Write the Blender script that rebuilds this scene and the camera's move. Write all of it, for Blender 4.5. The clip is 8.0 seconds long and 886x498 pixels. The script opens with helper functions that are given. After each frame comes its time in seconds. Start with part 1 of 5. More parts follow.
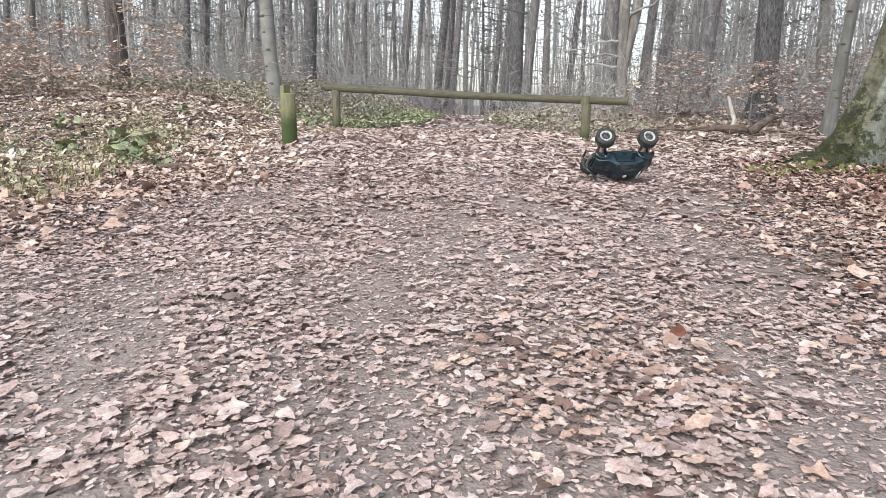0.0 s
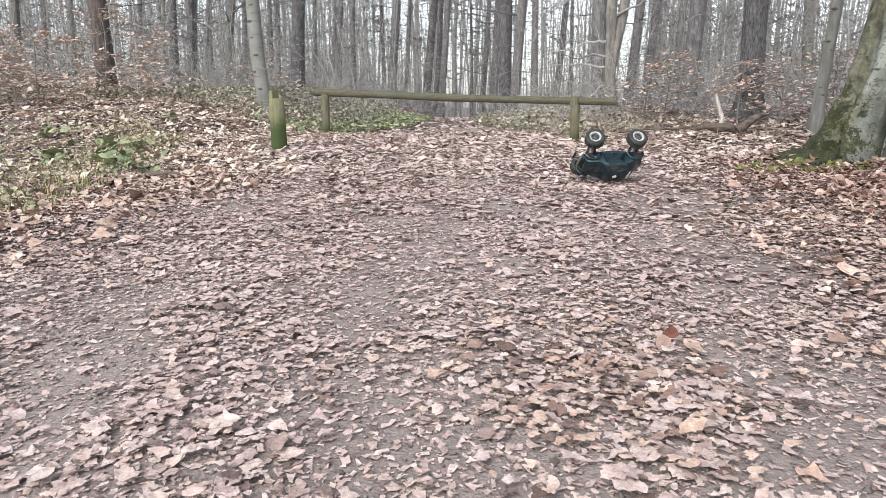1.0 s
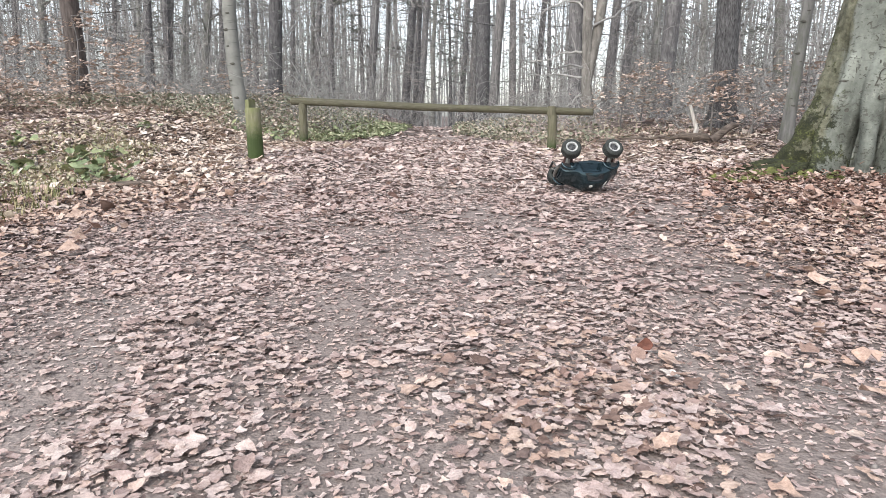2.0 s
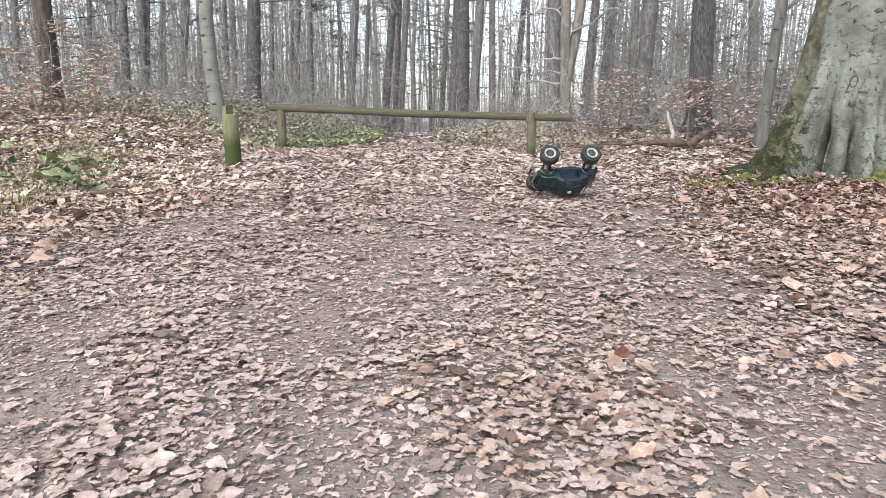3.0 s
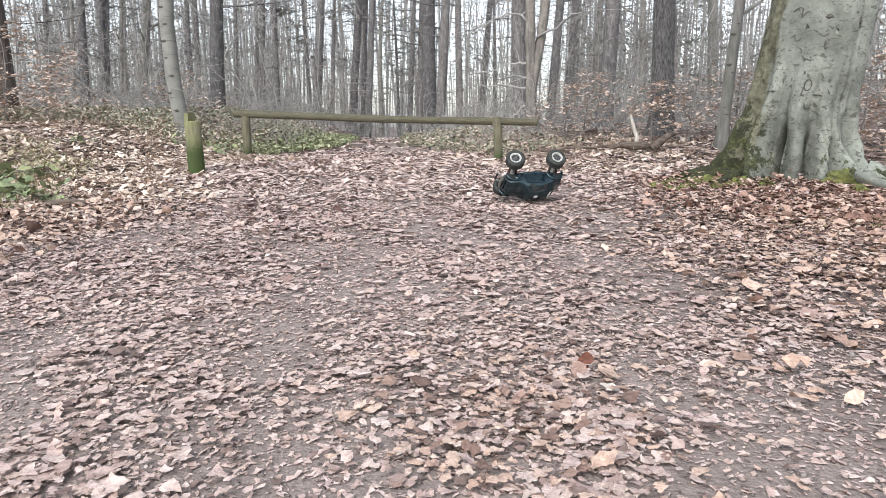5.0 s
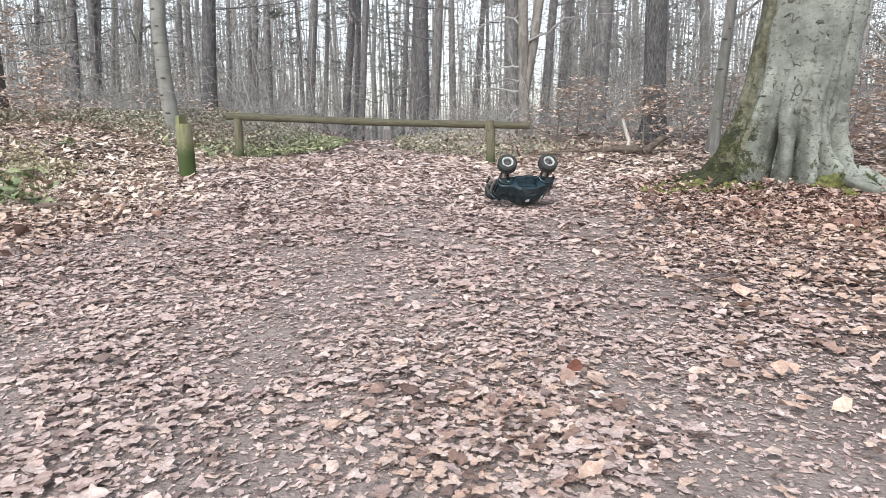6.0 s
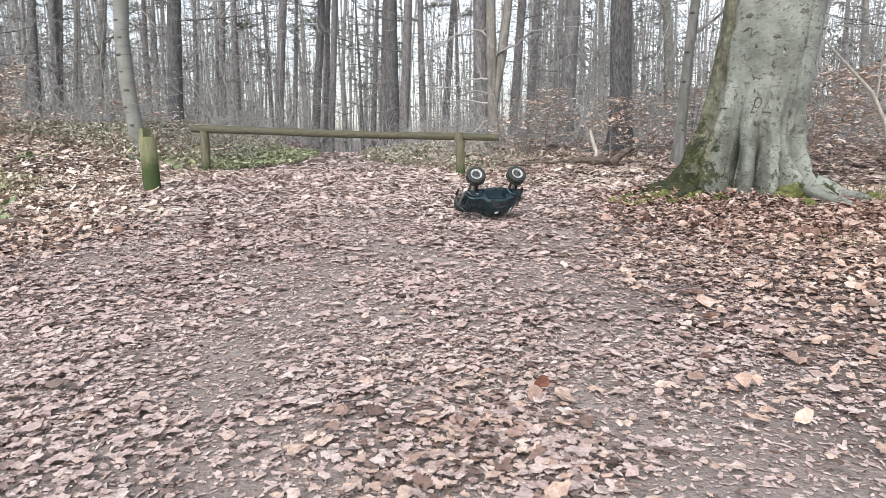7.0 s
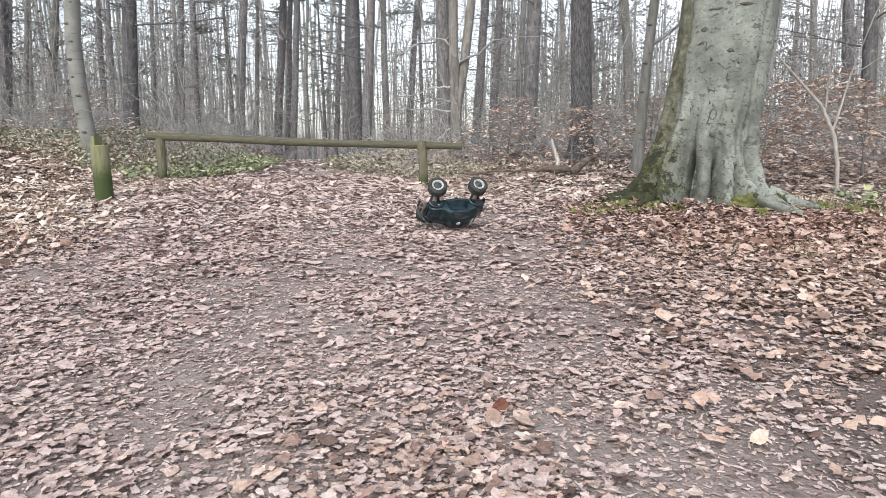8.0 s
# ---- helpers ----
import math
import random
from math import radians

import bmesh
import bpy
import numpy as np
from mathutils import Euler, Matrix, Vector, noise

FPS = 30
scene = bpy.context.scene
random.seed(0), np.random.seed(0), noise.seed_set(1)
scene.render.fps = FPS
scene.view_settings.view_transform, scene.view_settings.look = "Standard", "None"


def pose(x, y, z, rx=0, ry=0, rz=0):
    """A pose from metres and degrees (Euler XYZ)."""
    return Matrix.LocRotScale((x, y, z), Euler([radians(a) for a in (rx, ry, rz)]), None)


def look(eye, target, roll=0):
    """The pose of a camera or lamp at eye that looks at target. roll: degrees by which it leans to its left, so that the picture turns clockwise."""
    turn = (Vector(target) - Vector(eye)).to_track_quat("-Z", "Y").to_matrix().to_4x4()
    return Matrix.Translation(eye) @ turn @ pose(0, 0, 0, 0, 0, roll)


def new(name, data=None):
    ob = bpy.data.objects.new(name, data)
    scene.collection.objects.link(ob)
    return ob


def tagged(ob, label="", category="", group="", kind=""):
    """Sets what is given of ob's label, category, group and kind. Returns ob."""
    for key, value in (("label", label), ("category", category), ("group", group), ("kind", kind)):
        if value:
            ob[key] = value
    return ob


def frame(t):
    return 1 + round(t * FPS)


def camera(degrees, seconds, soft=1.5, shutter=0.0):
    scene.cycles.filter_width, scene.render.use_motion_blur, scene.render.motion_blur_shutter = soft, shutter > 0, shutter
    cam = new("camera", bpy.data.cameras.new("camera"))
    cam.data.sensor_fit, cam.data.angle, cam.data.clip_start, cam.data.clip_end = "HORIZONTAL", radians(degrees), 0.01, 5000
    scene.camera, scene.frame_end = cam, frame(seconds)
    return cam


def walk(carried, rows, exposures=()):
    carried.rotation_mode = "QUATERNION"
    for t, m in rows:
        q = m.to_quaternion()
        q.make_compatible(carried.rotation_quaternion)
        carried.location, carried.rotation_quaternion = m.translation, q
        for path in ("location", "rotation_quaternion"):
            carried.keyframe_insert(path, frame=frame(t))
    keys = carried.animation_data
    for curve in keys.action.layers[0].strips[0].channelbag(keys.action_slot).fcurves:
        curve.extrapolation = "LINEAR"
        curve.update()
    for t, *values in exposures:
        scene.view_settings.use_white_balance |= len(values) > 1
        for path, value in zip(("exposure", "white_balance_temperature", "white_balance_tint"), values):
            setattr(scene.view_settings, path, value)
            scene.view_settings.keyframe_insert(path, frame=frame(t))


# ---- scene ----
cam = camera(70.6, 8.0, 0.8)
PATH = [
    (0, (0.266, -0.291, 0.56), (-0.129, 1.618, 0.112), 1.1),
    (0.5, (0.267, -0.288, 0.562), (-0.104, 1.624, 0.107), 1.1),
    (1, (0.267, -0.283, 0.568), (-0.104, 1.632, 0.127), 0.2),
    (1.5, (0.272, -0.272, 0.573), (-0.072, 1.652, 0.147), 0.4),
    (1.7, (0.274, -0.269, 0.574), (-0.053, 1.659, 0.152), 0.39),
    (2.8, (0.286, -0.254, 0.582), (0.02, 1.688, 0.185), 0.31),
    (3, (0.288, -0.251, 0.583), (0.038, 1.693, 0.186), 0.3),
    (3.5, (0.294, -0.247, 0.585), (0.056, 1.698, 0.181), 0.4),
    (4, (0.296, -0.244, 0.586), (0.078, 1.703, 0.184), 0.3),
    (4.5, (0.302, -0.24, 0.589), (0.108, 1.708, 0.176), -0.4),
    (4.7, (0.304, -0.238, 0.591), (0.127, 1.715, 0.194), -0.35),
    (5.8, (0.316, -0.225, 0.599), (0.174, 1.734, 0.223), -0.05),
    (6, (0.318, -0.223, 0.601), (0.182, 1.737, 0.225), -0.0),
    (6.5, (0.326, -0.216, 0.606), (0.226, 1.748, 0.244), 0.0),
    (7, (0.334, -0.205, 0.614), (0.287, 1.765, 0.271), -0.2),
    (7.5, (0.344, -0.189, 0.626), (0.344, 1.782, 0.29), 0.1),
    (8, (0.356, -0.165, 0.643), (0.421, 1.807, 0.32), -0.0),
]
walk(cam, [(t, look(eye, target, roll)) for t, eye, target, roll in PATH], [(0, 1.12), (6.5, 1.12), (7.3, 1.06), (8, 1.03)])

# ---- light: bright overcast winter sky ----
world = bpy.data.worlds.new("world")
scene.world = world
world.use_nodes = True
wn, wl = world.node_tree.nodes, world.node_tree.links
sky = wn.new("ShaderNodeTexSky")
sky.sky_type, sky.sun_disc = "NISHITA", False
sky.sun_elevation, sky.sun_rotation = radians(38), radians(200)
sky.air_density, sky.dust_density = 1.0, 2.0
cloud = wn.new("ShaderNodeHueSaturation")
cloud.inputs["Saturation"].default_value = 0.4
wl.new(sky.outputs["Color"], cloud.inputs["Color"])
wl.new(cloud.outputs["Color"], wn["Background"].inputs["Color"])
wn["Background"].inputs["Strength"].default_value = 0.15
sun = new("sun", bpy.data.lights.new("sun", "SUN"))
sun.data.energy, sun.data.angle, sun.data.color = 0.9, radians(35), (1.0, 0.98, 0.96)
sun.matrix_world = look((0, 0, 30), (0 + 8, 0 + 22, 0))


# ---- materials ----
class Mat:
    """A node material on one Principled shader, with short ways to add noise, ramps and bump."""

    def __init__(self, name, rough=0.8, metal=0.0, colour=(0.5, 0.5, 0.5), spec=0.5):
        self.m = bpy.data.materials.new(name)
        self.m.use_nodes = True
        self.n, self.l = self.m.node_tree.nodes, self.m.node_tree.links
        self.p = self.n["Principled BSDF"]
        self.p.inputs["Roughness"].default_value = rough
        self.p.inputs["Metallic"].default_value = metal
        self.p.inputs["Specular IOR Level"].default_value = spec
        self.p.inputs["Base Color"].default_value = (*colour, 1)
        self.co = self.n.new("ShaderNodeTexCoord").outputs["Object"]

    def scaled(self, sx, sy, sz):
        k = self.n.new("ShaderNodeMapping")
        k.inputs["Scale"].default_value = (sx, sy, sz)
        self.l.new(self.co, k.inputs["Vector"])
        return k.outputs["Vector"]

    def noise(self, scale, detail=5, rough=0.6, vec=None, dist=0.0):
        k = self.n.new("ShaderNodeTexNoise")
        k.inputs["Scale"].default_value, k.inputs["Detail"].default_value = scale, detail
        k.inputs["Roughness"].default_value, k.inputs["Distortion"].default_value = rough, dist
        self.l.new(vec or self.co, k.inputs["Vector"])
        return k.outputs["Fac"]

    def voronoi(self, scale, vec=None, feature="F1"):
        k = self.n.new("ShaderNodeTexVoronoi")
        k.feature = feature
        k.inputs["Scale"].default_value = scale
        self.l.new(vec or self.co, k.inputs["Vector"])
        return k.outputs["Distance"]

    def random_island(self):
        return self.n.new("ShaderNodeNewGeometry").outputs["Random Per Island"]

    def random_object(self):
        return self.n.new("ShaderNodeObjectInfo").outputs["Random"]

    def height(self):
        k = self.n.new("ShaderNodeSeparateXYZ")
        self.l.new(self.co, k.inputs[0])
        return k.outputs["Z"]

    def ramp(self, fac, stops, mode="LINEAR"):
        k = self.n.new("ShaderNodeValToRGB")
        k.color_ramp.interpolation = mode
        e = k.color_ramp.elements
        while len(e) < len(stops):
            e.new(0.5)
        for q, (pos, c) in zip(e, stops):
            q.position, q.color = pos, (*c, 1) if len(c) == 3 else (c[0], c[0], c[0], 1)
        self.l.new(fac, k.inputs["Fac"])
        return k.outputs["Color"]

    def mix(self, fac, a, b, mode="MIX"):
        k = self.n.new("ShaderNodeMix")
        k.data_type, k.blend_type = "RGBA", mode
        for socket, v in ((k.inputs["Factor"], fac), (k.inputs["A"], a), (k.inputs["B"], b)):
            if isinstance(v, (int, float)):
                socket.default_value = v
            elif isinstance(v, tuple):
                socket.default_value = (*v, 1)
            else:
                self.l.new(v, socket)
        return k.outputs["Result"]

    def math(self, op, a, b):
        k = self.n.new("ShaderNodeMath")
        k.operation = op
        for socket, v in zip(k.inputs, (a, b)):
            if isinstance(v, (int, float)):
                socket.default_value = v
            else:
                self.l.new(v, socket)
        return k.outputs[0]

    def colour(self, c):
        self.l.new(c, self.p.inputs["Base Color"])
        return self

    def rough(self, r):
        self.l.new(r, self.p.inputs["Roughness"])
        return self

    def bump(self, h, strength=0.5, dist=0.01):
        k = self.n.new("ShaderNodeBump")
        k.inputs["Strength"].default_value, k.inputs["Distance"].default_value = strength, dist
        self.l.new(h, k.inputs["Height"])
        self.l.new(k.outputs["Normal"], self.p.inputs["Normal"])
        return self


def mat_soil():
    k = Mat("forest_soil", 0.9, spec=0.3)
    big, grain, grit = k.noise(0.9, 4), k.noise(60, 6, 0.7), k.voronoi(130)
    c = k.ramp(big, [(0.3, (0.235, 0.197, 0.18)), (0.7, (0.35, 0.302, 0.279))])
    sep = k.n.new("ShaderNodeSeparateXYZ")
    k.l.new(k.co, sep.inputs[0])
    off = k.math("ABSOLUTE", k.math("ADD", sep.outputs["X"], 0.3), 0)
    off = k.math("MULTIPLY", k.math("ADD", off, k.noise(1.6, 4)), 0.3)
    c = k.mix(k.ramp(off, [(0.5, (0.0,)), (0.72, (0.9,))]), c, (0.14, 0.112, 0.1))
    c = k.mix(0.6, c, k.ramp(grain, [(0.32, (0.4, 0.38, 0.37)), (0.66, (1.15, 1.12, 1.1))]), "MULTIPLY")
    c = k.mix(k.ramp(k.voronoi(38), [(0.05, (0.3,)), (0.1, (0.0,))]), c, (0.36, 0.31, 0.285))
    k.colour(c).bump(k.math("ADD", grain, k.math("MULTIPLY", grit, 0.6)), 0.5, 0.012)
    return k.m


def mat_leaf(name, stops, rough=0.75):
    k = Mat(name, rough, spec=0.35)
    c = k.ramp(k.random_island(), stops)
    blot = k.ramp(k.noise(95, 4, 0.65), [(0.3, (0.5, 0.46, 0.44)), (0.55, (1.0, 1.0, 1.0))])
    c = k.mix(0.6, c, blot, "MULTIPLY")
    patch = k.ramp(k.noise(33, 5, 0.7), [(0.36, (0.6, 0.55, 0.53)), (0.56, (1.06, 1.06, 1.06))])
    c = k.mix(0.7, c, patch, "MULTIPLY")
    k.colour(c).bump(k.noise(180, 4), 0.6, 0.004)
    return k.m


def mat_bark(name, dark, light, sx, sz, strength, dist=0.03, moss=0.0, speck=0.0):
    k = Mat(name, 0.92, spec=0.25)
    v = k.scaled(sx, sx, sz)
    ridge = k.noise(1.0, 7, 0.62, v, 0.4)
    large = k.noise(1.1, 3)
    c = k.ramp(ridge, [(0.34, dark), (0.66, light)])
    tone = k.ramp(k.random_object(), [(0.0, (0.7, 0.7, 0.71)), (0.5, (0.92, 0.92, 0.94)), (1.0, (1.2, 1.18, 1.15))])
    c = k.mix(1.0, c, tone, "MULTIPLY")
    c = k.mix(0.5, c, k.ramp(large, [(0.3, (0.6, 0.62, 0.6)), (0.7, (1.1, 1.08, 1.05))]), "MULTIPLY")
    if speck:
        c = k.mix(k.ramp(k.noise(9, 5, 0.7), [(0.56, (0.0,)), (0.66, (speck,))]), c, (0.42, 0.45, 0.4))
    if moss:
        g = k.ramp(k.noise(4.0, 6, 0.7), [(0.46, (0.0,)), (0.6, (moss,))])
        c = k.mix(g, c, (0.07, 0.1, 0.03))
    k.colour(c).bump(ridge, strength, dist)
    return k.m


def mat_beech():
    k = Mat("beech_bark", 0.85, spec=0.3)
    fine, big = k.noise(30, 6, 0.65), k.noise(2.2, 5, 0.6)
    c = k.ramp(big, [(0.32, (0.082, 0.09, 0.078)), (0.44, (0.16, 0.173, 0.153)), (0.62, (0.262, 0.284, 0.254))])
    c = k.mix(0.6, c, k.ramp(fine, [(0.3, (0.62, 0.62, 0.6)), (0.65, (1.08, 1.08, 1.05))]), "MULTIPLY")
    band = k.noise(3.0, 4, 0.6, k.scaled(1.2, 1.2, 7.0))
    c = k.mix(k.ramp(band, [(0.6, (0.0,)), (0.68, (0.4,))]), c, (0.1, 0.1, 0.085))
    fleck = k.noise(16, 5, 0.75, k.scaled(1.0, 1.0, 1.9))
    c = k.mix(k.ramp(fleck, [(0.6, (0.0,)), (0.66, (0.8,))]), c, (0.07, 0.07, 0.06))
    lichen = k.noise(6, 6, 0.75)
    c = k.mix(k.ramp(lichen, [(0.58, (0.0,)), (0.68, (0.5,))]), c, (0.36, 0.38, 0.33))
    mark = k.noise(9, 2.5, 0.5, k.scaled(1.0, 1.0, 1.5), 1.6)
    c = k.mix(k.ramp(mark, [(0.655, (0.0,)), (0.68, (0.7,))]), c, (0.055, 0.055, 0.045))
    mark = k.noise(21, 2, 0.4, k.scaled(0.9, 0.9, 1.4), 1.2)
    c = k.mix(k.ramp(mark, [(0.63, (0.0,)), (0.655, (0.75,))]), c, (0.07, 0.07, 0.058))
    # brownish green algae up the western flank
    sep = k.n.new("ShaderNodeSeparateXYZ")
    k.l.new(k.co, sep.inputs[0])
    flank = k.math("ADD", k.math("MULTIPLY", sep.outputs["X"], -0.89), k.math("MULTIPLY", sep.outputs["Z"], 0.09))
    flank = k.math("ADD", flank, k.math("MULTIPLY", sep.outputs["Y"], 0.46))
    flank = k.math("ADD", flank, k.math("MULTIPLY", k.noise(5, 6, 0.7, k.scaled(1.0, 1.0, 0.5)), 0.3))
    algae = k.ramp(k.noise(14, 6, 0.7), [(0.38, (0.05, 0.05, 0.03)), (0.5, (0.11, 0.108, 0.068)), (0.64, (0.19, 0.185, 0.135))])
    c = k.mix(k.ramp(flank, [(0.4, (0.0,)), (0.44, (0.85,))]), c, algae)
    # moss climbs the shaded western root and sits between the feet
    side = k.math("ADD", k.math("MULTIPLY", sep.outputs["X"], -1.75), k.math("MULTIPLY", sep.outputs["Z"], -0.14))
    g = k.math("ADD", side, k.math("MULTIPLY", k.noise(8, 6, 0.75), 2.8))
    g = k.math("MULTIPLY", g, 0.44)
    foot = k.math("ADD", k.math("MULTIPLY", sep.outputs["Z"], -0.55), k.math("MULTIPLY", k.noise(4.5, 6, 0.7), 1.75))
    g = k.math("MAXIMUM", g, k.math("MULTIPLY", foot, 0.95))
    moss = k.ramp(k.math("ADD", k.math("MULTIPLY", k.noise(60, 4), 0.5), k.math("MULTIPLY", k.noise(9, 5, 0.7), 0.5)), [(0.44, (0.014, 0.017, 0.009)), (0.55, (0.036, 0.042, 0.016)), (0.65, (0.12, 0.128, 0.04))])
    c = k.mix(k.ramp(g, [(0.87, (0.0,)), (0.94, (0.92,))]), c, moss)
    k.colour(c).bump(k.math("ADD", fine, k.math("MULTIPLY", lichen, 0.8)), 0.5, 0.015)
    return k.m


def mat_birch():
    k = Mat("pale_smooth_bark", 0.8, spec=0.3)
    c = k.ramp(k.noise(4, 5), [(0.3, (0.14, 0.142, 0.13)), (0.7, (0.24, 0.243, 0.225))])
    band = k.noise(2.2, 4, 0.6, k.scaled(1.5, 1.5, 11))
    c = k.mix(k.ramp(band, [(0.62, (0.0,)), (0.7, (0.8,))]), c, (0.1, 0.1, 0.09))
    k.colour(c).bump(band, 0.3, 0.01)
    return k.m


def mat_algae_wood(name, green, low, along=(60, 60, 5), tone=1.0):
    """Weathered round timber, greened by algae, darker and greener near the soil."""
    k = Mat(name, 0.85, spec=0.3)
    grain = k.noise(1.0, 6, 0.65, k.scaled(*along), 0.3)
    c = k.ramp(grain, [(0.3, (0.075 * tone, 0.068 * tone, 0.05 * tone)), (0.7, (0.19 * tone, 0.175 * tone, 0.135 * tone))])
    g = k.ramp(k.noise(9, 5), [(0.35, (green * 0.3,)), (0.65, (green,))])
    c = k.mix(g, c, (0.105 * tone, 0.12 * tone, 0.042 * tone))
    if low:
        z = k.math("ADD", k.height(), k.math("MULTIPLY", k.noise(14, 5, 0.7), 0.22))
        c = k.mix(k.ramp(z, [(low - 0.03, (0.9,)), (low + 0.12, (0.0,))]), c, (0.035, 0.06, 0.016))
    k.colour(c).bump(grain, 0.5, 0.006)
    return k.m


def mat_plain(name, colour, rough, metal=0.0, spec=0.5, wear=0.25, scale=25, bump=0.1):
    k = Mat(name, rough, metal, spec=spec)
    dirt = k.ramp(k.noise(scale, 5, 0.65), [(0.35, tuple(v * (1 - wear) for v in colour)), (0.65, tuple(min(1, v * (1 + wear * 0.5)) for v in colour))])
    k.colour(dirt).bump(k.noise(scale * 8, 3), bump, 0.002)
    return k.m


def mat_car():
    k = Mat("teal_car_paint", 0.2, 0.72, spec=0.8)
    c = k.ramp(k.noise(12, 5), [(0.35, (0.022, 0.042, 0.052)), (0.7, (0.034, 0.06, 0.072))])
    dust = k.ramp(k.noise(30, 6, 0.7), [(0.55, (0.0,)), (0.75, (0.2,))])
    c = k.mix(dust, c, (0.12, 0.1, 0.085))
    k.colour(c).rough(k.ramp(k.noise(30, 6, 0.7), [(0.5, (0.12,)), (0.8, (0.45,))]))
    return k.m


LITTER = [(0.0, (0.1, 0.069, 0.061)), (0.05, (0.19, 0.132, 0.118)), (0.12, (0.36, 0.262, 0.236)), (0.24, (0.48, 0.366, 0.336)), (0.42, (0.53, 0.417, 0.388)), (0.56, (0.55, 0.42, 0.36)),
          (0.7, (0.565, 0.458, 0.43)), (0.85, (0.585, 0.474, 0.43)), (1.0, (0.61, 0.515, 0.48))]
RUSSET = [(0.0, (0.07, 0.04, 0.032)), (0.25, (0.22, 0.127, 0.1)), (0.55, (0.42, 0.285, 0.23)), (1.0, (0.58, 0.45, 0.385))]
# the same leaf colours, paler and less red, for the farther ground
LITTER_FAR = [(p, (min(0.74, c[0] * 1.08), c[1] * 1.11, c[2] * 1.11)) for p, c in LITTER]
LITTER_NEAR = [(p, (0.96 * c[0] + 0.04, 0.96 * c[1] + 0.036, 0.96 * c[2] + 0.032)) for p, c in LITTER]
SOIL = mat_soil()
LEAF_CLOSE = mat_leaf("weathered_leaf", LITTER_NEAR)
LEAF_FAR = mat_leaf("paler_leaf", LITTER_FAR)
LEAF_WEED = mat_leaf("weed_leaf", [(0.0, (0.24, 0.25, 0.15)), (0.35, (0.4, 0.39, 0.26)), (0.7, (0.55, 0.47, 0.36)), (1.0, (0.62, 0.55, 0.44))], 0.7)
LEAF_VERGE = mat_leaf("verge_leaf", [(0.0, (0.16, 0.115, 0.09)), (0.12, (0.42, 0.325, 0.26)), (0.4, (0.63, 0.52, 0.435)), (0.8, (0.69, 0.595, 0.51)), (1.0, (0.76, 0.69, 0.61))])
LEAF_PALE = mat_leaf("fallen_leaf", LITTER)
LEAF_RUSSET = mat_leaf("russet_leaf", RUSSET)
LEAF_TAN = mat_leaf("tan_leaf", [(0.0, (0.1, 0.065, 0.052)), (0.18, (0.3, 0.205, 0.17)), (0.4, (0.525, 0.38, 0.305)), (0.75, (0.59, 0.448, 0.368)), (1.0, (0.63, 0.525, 0.46))])
LEAF_DRY = mat_leaf("dry_twig_leaf", [(0.0, (0.38, 0.285, 0.225)), (0.5, (0.6, 0.48, 0.405)), (1.0, (0.72, 0.62, 0.545))])
LEAF_GREEN = mat_leaf("bramble_leaf", [(0.0, (0.14, 0.18, 0.095)), (0.6, (0.25, 0.31, 0.165)), (1.0, (0.44, 0.46, 0.25))], 0.45)
LEAF_HERB = mat_leaf("herb_leaf", [(0.0, (0.16, 0.2, 0.1)), (0.6, (0.38, 0.44, 0.25)), (1.0, (0.58, 0.56, 0.4))], 0.6)
STRAW = mat_leaf("straw_blade", [(0.0, (0.28, 0.26, 0.17)), (0.5, (0.44, 0.41, 0.29)), (1.0, (0.6, 0.55, 0.43))], 0.7)
THICKET_LEAF = mat_leaf("thicket_leaf", [(0.0, (0.13, 0.15, 0.1)), (0.45, (0.32, 0.34, 0.24)), (0.7, (0.46, 0.4, 0.32)), (1.0, (0.6, 0.52, 0.45))], 0.65)
GRASS = mat_leaf("grass_blade", [(0.0, (0.12, 0.14, 0.05)), (0.5, (0.26, 0.25, 0.12)), (1.0, (0.42, 0.37, 0.22))], 0.7)
# needle green made paler, with the wood's haze put into the colour
NEEDLES = mat_leaf("hazy_pine_needles", [(0.0, (0.15, 0.17, 0.15)), (1.0, (0.26, 0.28, 0.245))], 0.7)
MOSS = mat_plain("moss", (0.125, 0.135, 0.042), 0.95, wear=0.6, scale=18, bump=0.8)
BARK_PINE = mat_bark("pine_bark", (0.09, 0.087, 0.09), (0.225, 0.219, 0.223), 26, 6, 0.7, 0.03, speck=0.3)
BARK_GREY = mat_bark("grey_bark", (0.17, 0.167, 0.158), (0.33, 0.325, 0.31), 16, 3.0, 0.5, 0.015, moss=0.25)
# pale bark: haze painted on far trunks and thicket; bleached dead branches
BARK_PALE_HAZE = mat_bark("pale_haze_bark", (0.24, 0.24, 0.235), (0.42, 0.42, 0.41), 10, 2.5, 0.4, 0.015)
BARK_SNAG = mat_bark("half_dead_bark", (0.12, 0.112, 0.103), (0.26, 0.247, 0.23), 14, 3.0, 0.6, 0.015, speck=0.3)
BARK_OAK = mat_bark("oak_bark", (0.046, 0.045, 0.046), (0.225, 0.224, 0.23), 52, 11, 1.0, 0.06)
BARK_BROWN = mat_bark("dark_ivy_bark", (0.045, 0.038, 0.036), (0.145, 0.124, 0.116), 20, 3.0, 0.8, 0.03)
BARK_TWIG = mat_bark("twig_bark", (0.16, 0.15, 0.143), (0.31, 0.295, 0.285), 30, 8, 0.2, 0.004)
BARK_BEECH = mat_beech()
BARK_BIRCH = mat_birch()
DEAD = mat_bark("dead_wood", (0.045, 0.036, 0.031), (0.18, 0.148, 0.126), 9, 30, 0.6, 0.01)
PALE_WOOD = mat_bark("barkless_wood", (0.36, 0.335, 0.3), (0.58, 0.55, 0.5), 40, 6, 0.4, 0.006)
